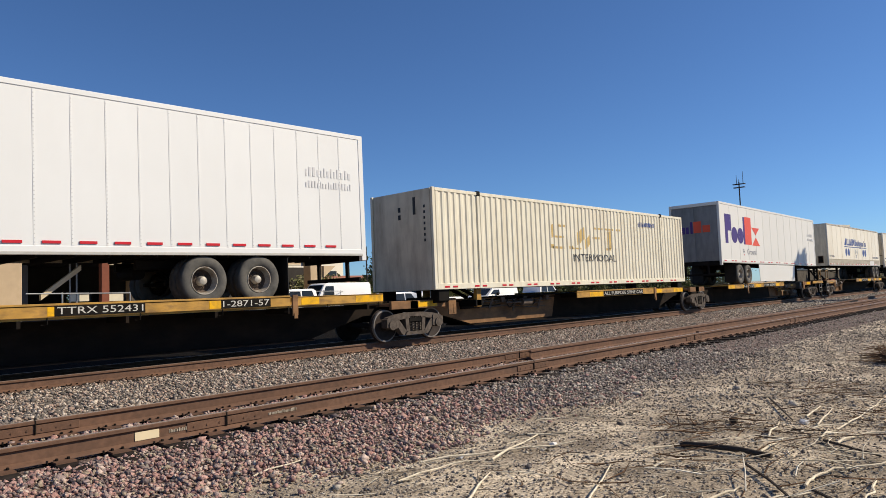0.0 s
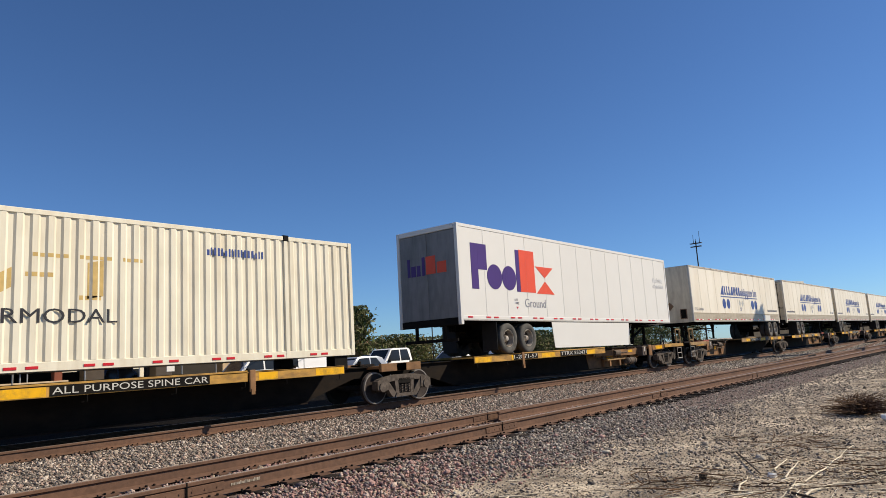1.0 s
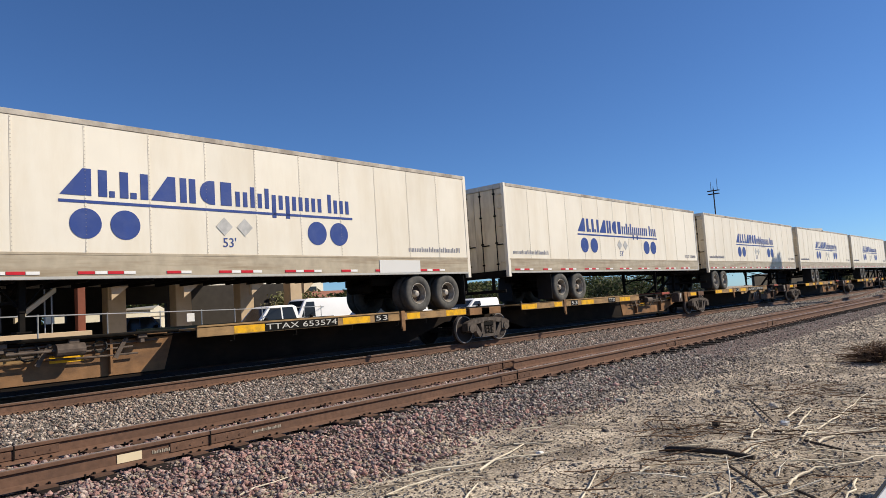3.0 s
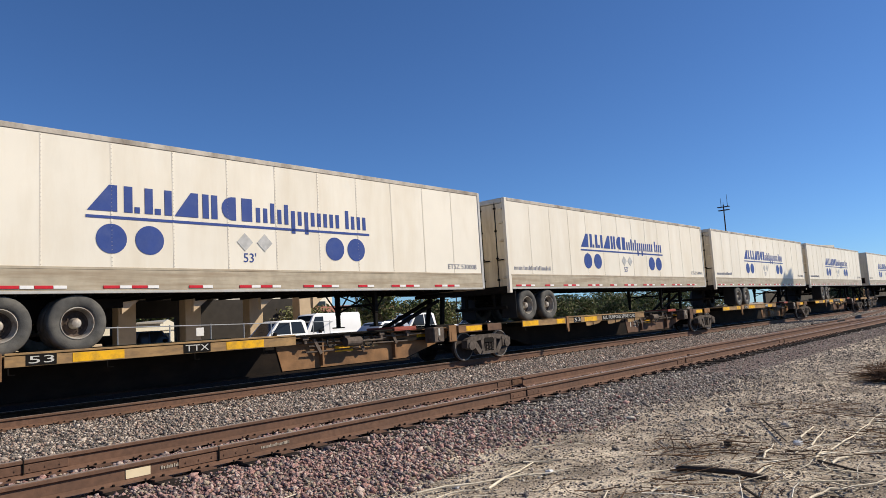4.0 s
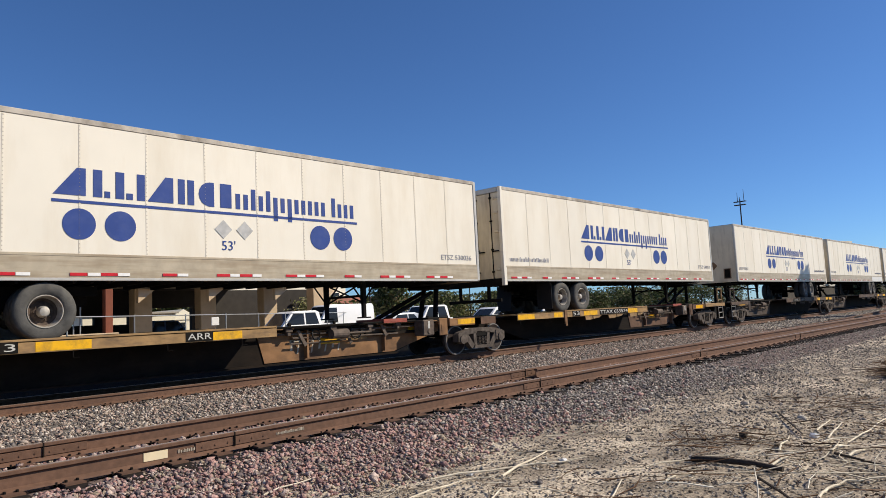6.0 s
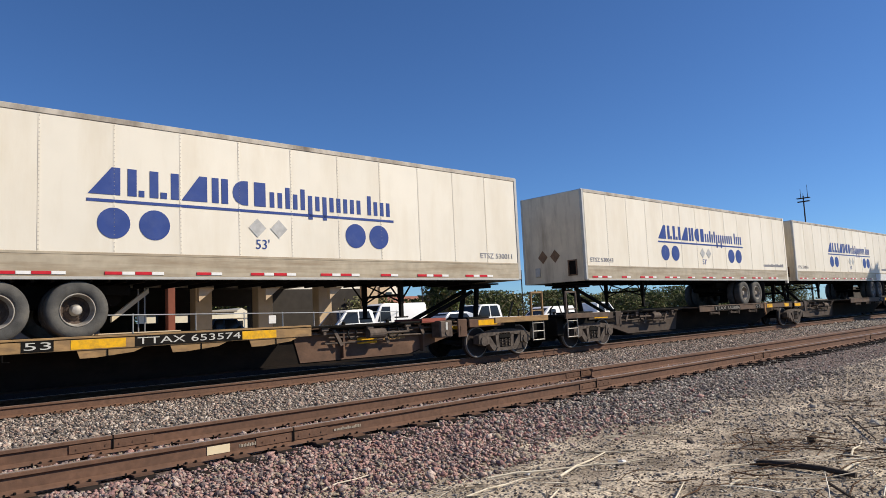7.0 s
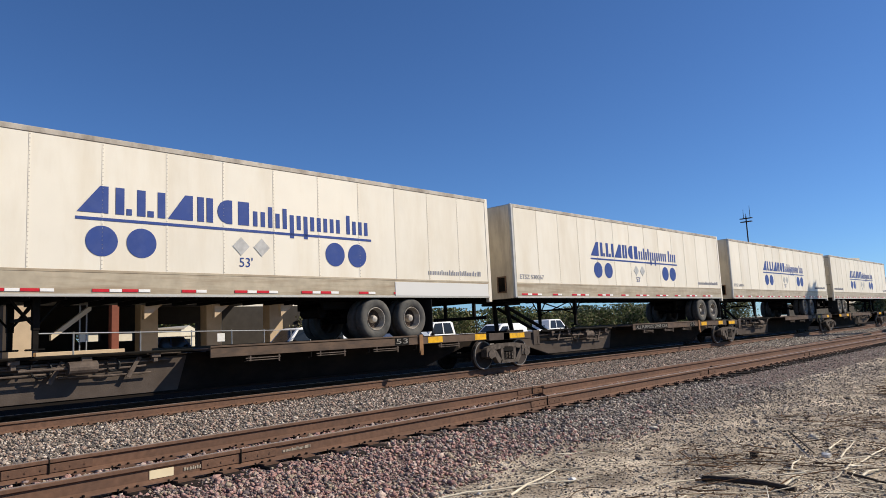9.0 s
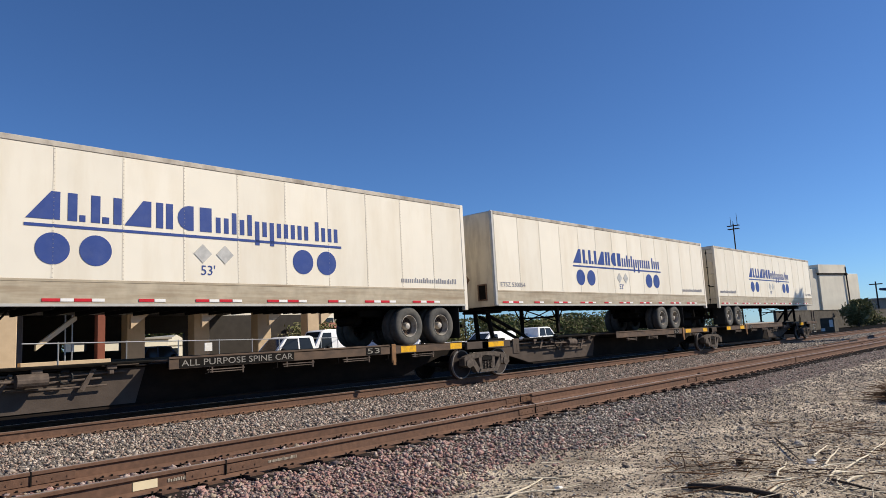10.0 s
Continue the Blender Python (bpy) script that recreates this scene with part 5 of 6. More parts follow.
OCT_F = np.array([(0, 2, 4), (2, 1, 4), (1, 3, 4), (3, 0, 4), (2, 0, 5), (1, 2, 5), (3, 1, 5), (0, 3, 5)])


def scatter(name, xyz, size, material, label, category, fine=True, seed=1, flat=0.7):
    """Many small angular stones as one mesh."""
    g = np.random.default_rng(seed)
    V, F = (ICO_V, ICO_F) if fine else (OCT_V, OCT_F)
    n, k = len(xyz), len(V)
    s = size * g.lognormal(0, 0.32, (n, 1, 1)) * g.uniform(0.6, 1.25, (n, 1, 3)) * np.array([1, 1, flat])
    p = V[None] * s * g.uniform(0.45, 1.3, (n, k, 1))
    a, b = g.uniform(0, 2 * np.pi, n), g.uniform(-0.7, 0.7, n)
    ca, sa, cb, sb = np.cos(a)[:, None], np.sin(a)[:, None], np.cos(b)[:, None], np.sin(b)[:, None]
    x, y, z = p[..., 0], p[..., 1] * cb - p[..., 2] * sb, p[..., 1] * sb + p[..., 2] * cb
    q = np.stack([x * ca - y * sa, x * sa + y * ca, z], -1) + xyz[:, None]
    f = (F[None] + (np.arange(n) * k)[:, None, None]).reshape(-1)
    me = bpy.data.meshes.new(name)
    me.vertices.add(n * k)
    me.vertices.foreach_set("co", q.reshape(-1).astype(np.float32))
    m = n * len(F)
    me.loops.add(m * 3)
    me.loops.foreach_set("vertex_index", f.astype(np.int32))
    me.polygons.add(m)
    me.polygons.foreach_set("loop_start", np.arange(0, m * 3, 3, dtype=np.int32))
    me.update(calc_edges=True)
    me.materials.append(material)
    return tagged(new(name, me), label, category, kind="stuff")


G = np.random.default_rng(11)


def field(n, x0, x1, y0, y1, power=1.0):
    x = x0 + (x1 - x0) * G.uniform(0, 1, n) ** power
    y = G.uniform(y0, y1, n)
    return x, y


def off_rails(x, y, z):
    keep = np.ones(len(x), bool)
    for yr in (Y_NEAR, Y_NEAR + GAUGE, Y_MAIN, Y_MAIN + GAUGE):
        keep &= np.abs(y - yr - 0.036) > 0.13
    for yr, x0 in ((Y_NEAR, -12.07), (Y_MAIN, -10.22)):         # the tie ends lie bare beside the near rails
        d = y - yr - 0.036
        keep &= ~((d < 0) & (d > -0.36) & (np.abs((x - x0 + 0.2485) % 0.497 - 0.2485) < 0.15))
        keep &= ~((d < 0) & (d > -0.20))
    return np.stack([x, y, z], -1)[keep]


def near_height(y):
    return np.where(y < 6.3, np.interp(y, [5.3, 6.3], [GROUND, -0.225]), -0.225)


x, y = field(25000, 1.2, 15, 4.5, 7.05, 1.3)
keep = G.uniform(0, 1, len(x)) < np.clip((y - 4.45 + 0.25 * np.sin(x * 1.7)) / 0.9, 0.06, 1)
x, y = x[keep], y[keep]
pink = G.uniform(0, 1, len(x)) < np.clip((9.6 - x) / 4.5, 0.10, 0.92)
z = near_height(y) + G.uniform(-0.005, 0.03, len(x))
scatter("pink_stones", off_rails(x[pink], y[pink], z[pink]), 0.027, STONE_PINK, "loose pinkish crushed stone beside the rails", "gravel", False, seed=2)
scatter("mixed_grey_stones", off_rails(x[~pink], y[~pink], z[~pink]), 0.026, STONE_DIM, "loose grey crushed stone beside the rails", "gravel", False, seed=3)
x, y = field(46000, 1.5, 34, 8.7, 13.65, 1.3)
scatter("grey_stones", off_rails(x, y, -0.21 + G.uniform(-0.005, 0.03, len(x)) + np.where(y < 9.4, (y - 9.4) * 0.05, 0)), 0.0285, STONE_GREY, "loose pale grey crushed stone between tracks", "gravel", False, seed=4)
x, y = field(26000, 33, 80, 8.7, 13.65, 1.2)
scatter("far_grey_stones", off_rails(x, y, -0.205 + G.uniform(-0.005, 0.02, len(x))), 0.045, STONE_DIM, "dull grey crushed stone around the turnout", "gravel", False, seed=14)
x, y = field(9000, -8, 1.6, 4.5, 13.65)
scatter("grey_stones_beyond", off_rails(x, y, np.where(y < 8.9, near_height(y), -0.2) + G.uniform(-0.005, 0.02, len(x))), 0.03, STONE_GREY, "crushed stone along the tracks", "gravel", False, seed=15)
x, y = field(14000, -4, 24, Y_NEAR + 0.15, Y_NEAR + 1.36)
scatter("stones_in_siding", off_rails(x, y, np.full(len(x), -0.20)), 0.03, STONE_PINK, "loose stone between the siding rails", "gravel", False, seed=5)
x, y = field(26000, 8, 46, 1.2, 7.05, 1.3)
keep = (y > 5.2 - 0.11 * (x - 8) + 0.5 * np.sin(x * 0.9)) | (G.uniform(0, 1, len(x)) < 0.22)
x, y = x[keep], y[keep]
scatter("grey_chippings", off_rails(x, y, near_height(y) + G.uniform(-0.005, 0.015, len(x))), 0.024, STONE_DIM, "scattered grey chippings on dirt", "gravel", False, seed=6)
x, y = field(9500, 3.0, 17, 1.2, 5.4)
keep = G.uniform(0, 1, len(x)) < np.clip((y - 1.2) / 4.5, 0.1, 0.8)
x, y = x[keep], y[keep]
scatter("scattered_stones", np.stack([x, y, GROUND + G.uniform(-0.008, 0.008, len(x))], -1), 0.02, STONE_DIM, "scattered crushed stone on dry dirt", "gravel", False, seed=8)
x, y = field(26000, -6, 22, -4.0, 5.4, 0.8)
x2, y2 = field(22000, 2.5, 22, 0.3, 5.4, 1.4)
x, y = np.concatenate([x, x2]), np.concatenate([y, y2])
scatter("dirt_grit", np.stack([x, y, GROUND + G.uniform(-0.004, 0.006, len(x))], -1), 0.013, STONE_DIM, "small grit and pebbles on dry dirt", "grit", False, seed=7)


# ---- dry plants and litter ----
def blades(name, n, x0, x1, y0, y1, length, radius, material, label, category, seed, lift=0.03, clump=0):
    """Many thin bent dry stems as one mesh."""
    g = np.random.default_rng(seed)
    if clump:
        c = np.stack([g.uniform(x0, x1, clump), g.uniform(y0, y1, clump)], -1)
        xy = c[g.integers(0, clump, n)] + g.normal(0, 0.22, (n, 2))
    else:
        xy = np.stack([g.uniform(x0, x1, n), g.uniform(y0, y1, n)], -1)
    a = np.where(g.uniform(0, 1, n) < 0.35, g.normal(-0.5, 0.6, n), g.uniform(0, np.pi, n))
    ln = length * g.lognormal(0, 0.5, n)
    d = np.stack([np.cos(a), np.sin(a), g.normal(0, 0.10, n)], -1)
    side = np.stack([-np.sin(a), np.cos(a), np.zeros(n)], -1)
    base = np.concatenate([xy, (GROUND + 0.006 + g.exponential(lift, n))[:, None]], 1)
    base[:, 2] = np.maximum(base[:, 2], GROUND + 0.01 + np.abs(d[:, 2]) * ln / 2)
    bend = g.normal(0, 0.12, n)[:, None] * ln[:, None]
    p = [base - d * ln[:, None] / 2, base + side * bend, base + d * ln[:, None] / 2]
    up = np.array([0, 0, 1.0])
    verts = []
    for k, q in enumerate(p):
        r = (radius * g.lognormal(0, 0.3, n) * (1, 0.9, 0.45)[k])[:, None]
        verts += [q + side * r, q - side * r * 0.6 + up * r * 0.8, q - side * r * 0.6 - up * r * 0.8]
    V = np.stack(verts, 1)
    F = np.array([(0, 1, 4, 3), (1, 2, 5, 4), (2, 0, 3, 5), (3, 4, 7, 6), (4, 5, 8, 7), (5, 3, 6, 8)])
    f = (F[None] + (np.arange(n) * 9)[:, None, None]).reshape(-1)
    me = bpy.data.meshes.new(name)
    me.vertices.add(n * 9)
    me.vertices.foreach_set("co", V.reshape(-1).astype(np.float32))
    m = n * 6
    me.loops.add(m * 4)
    me.loops.foreach_set("vertex_index", f.astype(np.int32))
    me.polygons.add(m)
    me.polygons.foreach_set("loop_start", np.arange(0, m * 4, 4, dtype=np.int32))
    me.update(calc_edges=True)
    me.materials.append(material)
    return tagged(new(name, me), label, category, kind="stuff")


x, y = field(5000, 3.0, 14, 0.4, 4.6, 1.1)
scatter("earth_crumbs", np.stack([x, y, GROUND + G.uniform(-0.004, 0.012, len(x))], -1), 0.014, CRUMB, "dark crumbs of earth and chaff on the dirt", "grit", False, seed=16)
blades("straw_litter", 2300, 3.4, 10.5, 0.4, 3.1, 0.085, 0.0027, STRAW, "matted pale dry straw on the ground", "straw", 21, 0.012, 170)
blades("long_straw", 70, 3.5, 9.5, 0.5, 2.5, 0.40, 0.007, PALESTRAW, "long pale dry stems lying on the ground", "straw", 22, 0.03, 70)
blades("sparse_straw", 900, -5, 3.6, -3.5, 3.4, 0.14, 0.004, STRAW, "sparse dry straw on bare dirt", "straw", 27, 0.012, 120)
blades("dark_twigs", 190, 4, 11, 0.6, 3.3, 0.42, 0.0055, TWIG, "thin dark twigs lying on the ground", "twigs", 23, 0.02, 50)
blades("far_straw", 700, 9, 26, -1.0, 3.4, 0.16, 0.005, STRAW, "sparse dry straw on the ground", "straw", 24, 0.02, 150)
blades("edge_straw", 160, 3.4, 8, 3.2, 4.6, 0.22, 0.004, STRAW, "sparse dry straw beside the stones", "straw", 25, 0.02)

STALKS = [((5.74, 3.06), (6.23, 2.82), (6.68, 2.56), (6.97, 2.39)), ((5.38, 2.68), (5.79, 2.62)), ((6.33, 2.17), (6.93, 2.18)), ((5.47, 1.58), (5.74, 1.6), (6.03, 1.52), (6.27, 1.34), (6.71, 1.17)),
          ((7.18, 1.93), (7.72, 1.87), (8.83, 1.88), (10.14, 1.9)), ((7.03, 1.74), (7.44, 1.66), (7.87, 1.4)), ((7.78, 2.1), (8.76, 2.2)), ((8.2, 2.31), (8.88, 2.35)), ((6.99, 2.32), (7.68, 2.44)),
          ((5.93, 1.24), (5.53, 1.17), (5.13, 1.19)), ((4.14, 2.09), (4.91, 1.96), (5.14, 1.92)), ((4.31, 2.3), (4.67, 2.26)), ((4.95, 1.68), (5.28, 1.5)), ((5.47, 2.29), (5.64, 2.08)),
          ((3.22, 5.26), (3.83, 5.36)), ((3.84, 4.11), (4.52, 4.1), (4.8, 3.95)), ((4.8, 3.95), (5.85, 4.19)), ((3.58, 3.22), (4.42, 3.65)), ((4.39, 4.39), (5.1, 4.06), (5.77, 3.67)), ((3.95, 2.51), (5.21, 3.0)), ((5.63, 4.39), (6.07, 3.99))]
for pts in STALKS:
    k = len(pts)
    line = []
    for i in range(k - 1):
        for u in (0, 0.33, 0.67):
            line.append((pts[i][0] + (pts[i + 1][0] - pts[i][0]) * u, pts[i][1] + (pts[i + 1][1] - pts[i][1]) * u))
    line.append(pts[-1])
    solid("dry_stalk", Form().tube([(a + rng.uniform(-0.015, 0.015), b + rng.uniform(-0.012, 0.012), GROUND + 0.022 + 0.02 * math.sin(i * 1.3) ** 2) for i, (a, b) in enumerate(line)], rng.uniform(0.008, 0.013), 6, 0.5),
          STALK, "pale dry reed stalk lying on the ground", "stalk", "dry stalks on the ground", smooth=True)
solid("charred_branch", Form().tube([(6.22, 2.84, GROUND + 0.03), (6.24, 2.6, GROUND + 0.04), (6.22, 2.3, GROUND + 0.045), (6.19, 2.04, GROUND + 0.03)], 0.03, 7, 0.25), BRANCH, "dark weathered branch lying on straw", "branch", smooth=True)
for pts in (((5.82, 2.12), (5.38, 1.78), (4.83, 1.42), (4.56, 1.28)), ((5.37, 1.51), (5.16, 1.32), (5.01, 1.16)), ((9.26, 3.05), (7.84, 2.36)), ((7.04, 1.86), (6.76, 1.52), (6.57, 1.32))):
    solid("dark_twig", Form().tube([(a, b, GROUND + 0.03 + 0.01 * i) for i, (a, b) in enumerate(pts)], 0.012, 6, 0.4), BRANCH, "thin dark twig lying on straw", "twig", "dark twigs on the ground", smooth=True)


def litter(x, y, s, seed, label):
    g = random.Random(seed)
    f = Form()
    f.add([tuple(c * s * g.uniform(0.5, 1.1) * (1, 0.8, 0.6)[i] for i, c in enumerate(q)) for q in ICO_V], [tuple(t) for t in ICO_F])
    solid("paper_litter", f, PAPER, label, "litter", "litter on the ground", at=pose(x, y, GROUND + s * 0.38, g.uniform(-20, 20), 0, g.uniform(0, 360)))


for i, (a, b, s) in enumerate(((5.6, 3.83, 0.06), (4.75, 4.25, 0.055), (7.86, 2.25, 0.07), (13.2, 1.95, 0.12), (4.2, 2.4, 0.05))):
    litter(a, b, s, i, "crumpled white paper litter on the ground")
clod = Form().add([tuple(c * rng.uniform(0.04, 0.07) for c in q) for q in ICO_V], [tuple(t) for t in ICO_F])
solid("dirt_clod", clod, BRANCH, "dark clod of earth on the ground", "clod", at=pose(7.5, 2.84, GROUND + 0.035))


def tumbleweed(x, y, r, seed):
    g = random.Random(seed)
    f = Form()
    for i in range(420):
        a, e = g.uniform(0, 2 * math.pi), g.uniform(0.05, 1.4)
        d = Vector((math.cos(a) * math.cos(e), math.sin(a) * math.cos(e), math.sin(e)))
        p = Vector((g.uniform(-0.2, 0.2), g.uniform(-0.2, 0.2), 0.02))
        k = r * g.uniform(0.5, 1.05)
        f.tube([p, p + d * k * 0.5 + Vector((g.uniform(-1, 1), g.uniform(-1, 1), 0)) * 0.1 * r, p + Vector((d.x * 1.25, d.y * 1.25, d.z * 0.62)) * k], 0.008, 3, 0.6)
    solid("dry_bush", f, TWIG, "low tangled brown dry bush", "bush", at=pose(x, y, GROUND))


tumbleweed(14.1, 2.45, 0.62, 3)
tumbleweed(14.9, 1.7, 0.5, 4)
gr = thing("guard_rail", "white painted steel guard rail beam beside the viewer", "guard rail", kind="structure")
part("beam", Form().bar([(0.60, 0.16), (0.665, 0.16), (0.67, 0.25), (0.655, 0.262), (0.61, 0.262), (0.598, 0.25)], 2.2, 6.0), WHITE, gr)
part("rubber_edge", Form().bar([(0.671, 0.2), (0.684, 0.2), (0.684, 0.256), (0.671, 0.256)], 2.2, 6.0), HOSE, gr, "black rubber edge")
part("post", Form().box(2.3, 2.36, 0.605, 0.66, GROUND, 0.17, 0.005), GALV, gr)
part("post", Form().box(5.6, 5.66, 0.605, 0.66, GROUND, 0.17, 0.005), GALV, gr)


# ---- beyond the train ----
BY = 36.0
wh = thing("warehouse", "long tan stucco warehouse with ribbed brown metal cladding", "building")
part("upper_cladding", Form().box(-30, 26.8, BY + 0.5, BY + 14, 4.86, 5.27, 0.02), CLADDING, wh, "plain brown metal roof edge")
ribs = Form()
x = -12.0
while x < 26.7:
    ribs.plate([(x, 4.37), (x + 0.07, 4.37), (x + 0.07, 4.86), (x, 4.86)], BY + 0.465, BY + 0.5)
    x += 0.15
tagged(part("cladding_rib", ribs, CLADDING, wh), kind="stuff")
part("cladding_back", Form().box(-30, 26.8, BY + 0.5, BY + 14, 4.37, 4.86), CLADDING, wh)
part("band", Form().box(-30, 26.8, BY + 0.2, BY + 14, 3.97, 4.37, 0.02), CLADDING, wh)
part("fascia", Form().box(13.7, 26.85, BY, BY + 0.3, 3.38, 3.97, 0.02), STUCCO, wh, "light tan fascia")
part("fascia_drip", Form().box(13.7, 26.9, BY - 0.08, BY + 0.1, 3.30, 3.38, 0.01), TRIM, wh)
# Ceiling, soffit and back wall have the canopy's shade in their colour.
part("canopy_ceiling", Form().box(8, 26.8, BY + 0.3, BY + 14, 3.8, 3.96), SHADEWALL, wh)
for i, cx in enumerate((16.8, 20.75, 25.1, 29.0)):
    part("column", Form().box(cx - 0.5, cx + 0.5, BY + 3.2, BY + 4.0, GROUND, 3.9, 0.03), STUCCO, wh)
    part("knee_brace", Form().plate([(cx - 1.5, 2.55), (cx - 1.5, 3.3), (cx - 0.55, 3.3)], BY + 0.32, BY + 0.6), STUCCO, wh)
part("pier", Form().box(8.2, 9.1, BY - 3.2, BY - 2.4, GROUND, 3.44, 0.03), STUCCO, wh, "light tan stucco pier")
part("end_wall", Form().box(-30, 10.4, BY + 0.6, BY + 13, GROUND, 3.3, 0.03), GREYWALL, wh, "wall coloured grey for the canopy's shade")
for k in range(14):
    part("wall_rib", Form().box(-2.0 + k * 0.8, -1.93 + k * 0.8, BY + 0.56, BY + 0.605, GROUND, 3.3), GREYWALL, wh)
for x0, x1, z0, z1 in ((10.4, 15.7, GROUND, 3.8), (15.7, 17.2, GROUND, 1.6), (15.7, 17.2, 2.2, 3.8), (17.2, 18.2, GROUND, 3.8), (18.2, 19.4, GROUND, 1.55), (18.2, 19.4, 2.15, 3.8),
                       (19.4, 20.5, GROUND, 3.8), (20.5, 23.9, GROUND, 0.6), (20.5, 23.9, 2.6, 3.8), (23.9, 36, GROUND, 3.8)):
    part("back_wall", Form().box(x0, x1, BY + 11.6, BY + 12, z0, z1), SHADEWALL, wh)
part("side_canopy", Form().box(-6, 13.9, BY - 3.0, BY + 0.2, 3.62, 3.8, 0.02), TRIM, wh, "cream edged side canopy")
part("side_canopy_soffit", Form().box(-5.9, 13.8, BY - 2.9, BY + 0.2, 3.45, 3.615), SHADEWALL, wh)
part("red_post", Form().box(12.5, 12.85, BY - 2.7, BY - 2.35, GROUND, 3.45, 0.02), REDPOST, wh, "rust-red steel post")
part("stair_stringer", Form().plate([(10.3, 1.6), (10.3, 1.85), (12.0, 3.2), (12.0, 2.95)], BY - 1.6, BY - 1.35), TRIM, wh)
part("dock_kerb", Form().box(9.3, 13.0, BY - 3.0, BY - 2.6, 0.82, 1.1, 0.02), STUCCO, wh, "light tan dock edge")
# Dark front paints the shade below the dock edge.
part("dock_face", Form().box(9.1, 13.0, BY - 2.9, BY - 2.6, GROUND, 0.82), SHADEWALL, wh)
part("roof_vent", Form().tube([(9.9 + 3.4, BY + 0.2, 3.8), (13.3, BY + 0.2, 4.5), (13.7, BY + 0.1, 4.7)], 0.09, 8).cyl((13.7, BY - 0.1, 4.7), (13.75, BY + 0.3, 4.78), 0.16, 12), TRIM, wh)
for x in (11.7, 12.0):
    part("pipe", Form().cyl((x, BY - 1.0, GROUND), (x, BY - 1.0, 3.4), 0.035, 8), GALV, wh)

hs = thing("house", "small pale gabled house behind the warehouse", "house")
part("wall", Form().box(26.9, 29.7, 58, 64, GROUND, 1.9), HOUSE, hs)
part("gable", Form().plate([(26.7, 1.85), (29.9, 1.85), (28.3, 2.75)], 57.9, 64), HOUSE, hs, "pale pointed gable")
part("window", Form().box(27.9, 28.4, 57.86, 57.9, 1.1, 1.6), CARGLASS, hs)

fence = thing("fence", "galvanised pipe fence in front of the warehouse", "fence")
fa, fb = Vector((5.6, 19.8, 0)), Vector((27.5, 34.3, 0))
part("top_rail", Form().cyl(fa + Vector((0, 0, 1.62)), fb + Vector((0, 0, 1.6)), 0.018, 8), GALV, fence)
for i in range(9):
    p = fa.lerp(fb, 0.05 + i * 0.115)
    part("post", Form().cyl((p.x, p.y, GROUND), (p.x, p.y, 1.66), 0.022, 8), GALV, fence)
pp = fa.lerp(fb, 0.36)
part("sign_board", Form().box(pp.x - 0.16, pp.x + 0.16, pp.y - 0.05, pp.y - 0.035, 1.2, 1.52, 0.005), WHITEREF, fence, "small white sign board")


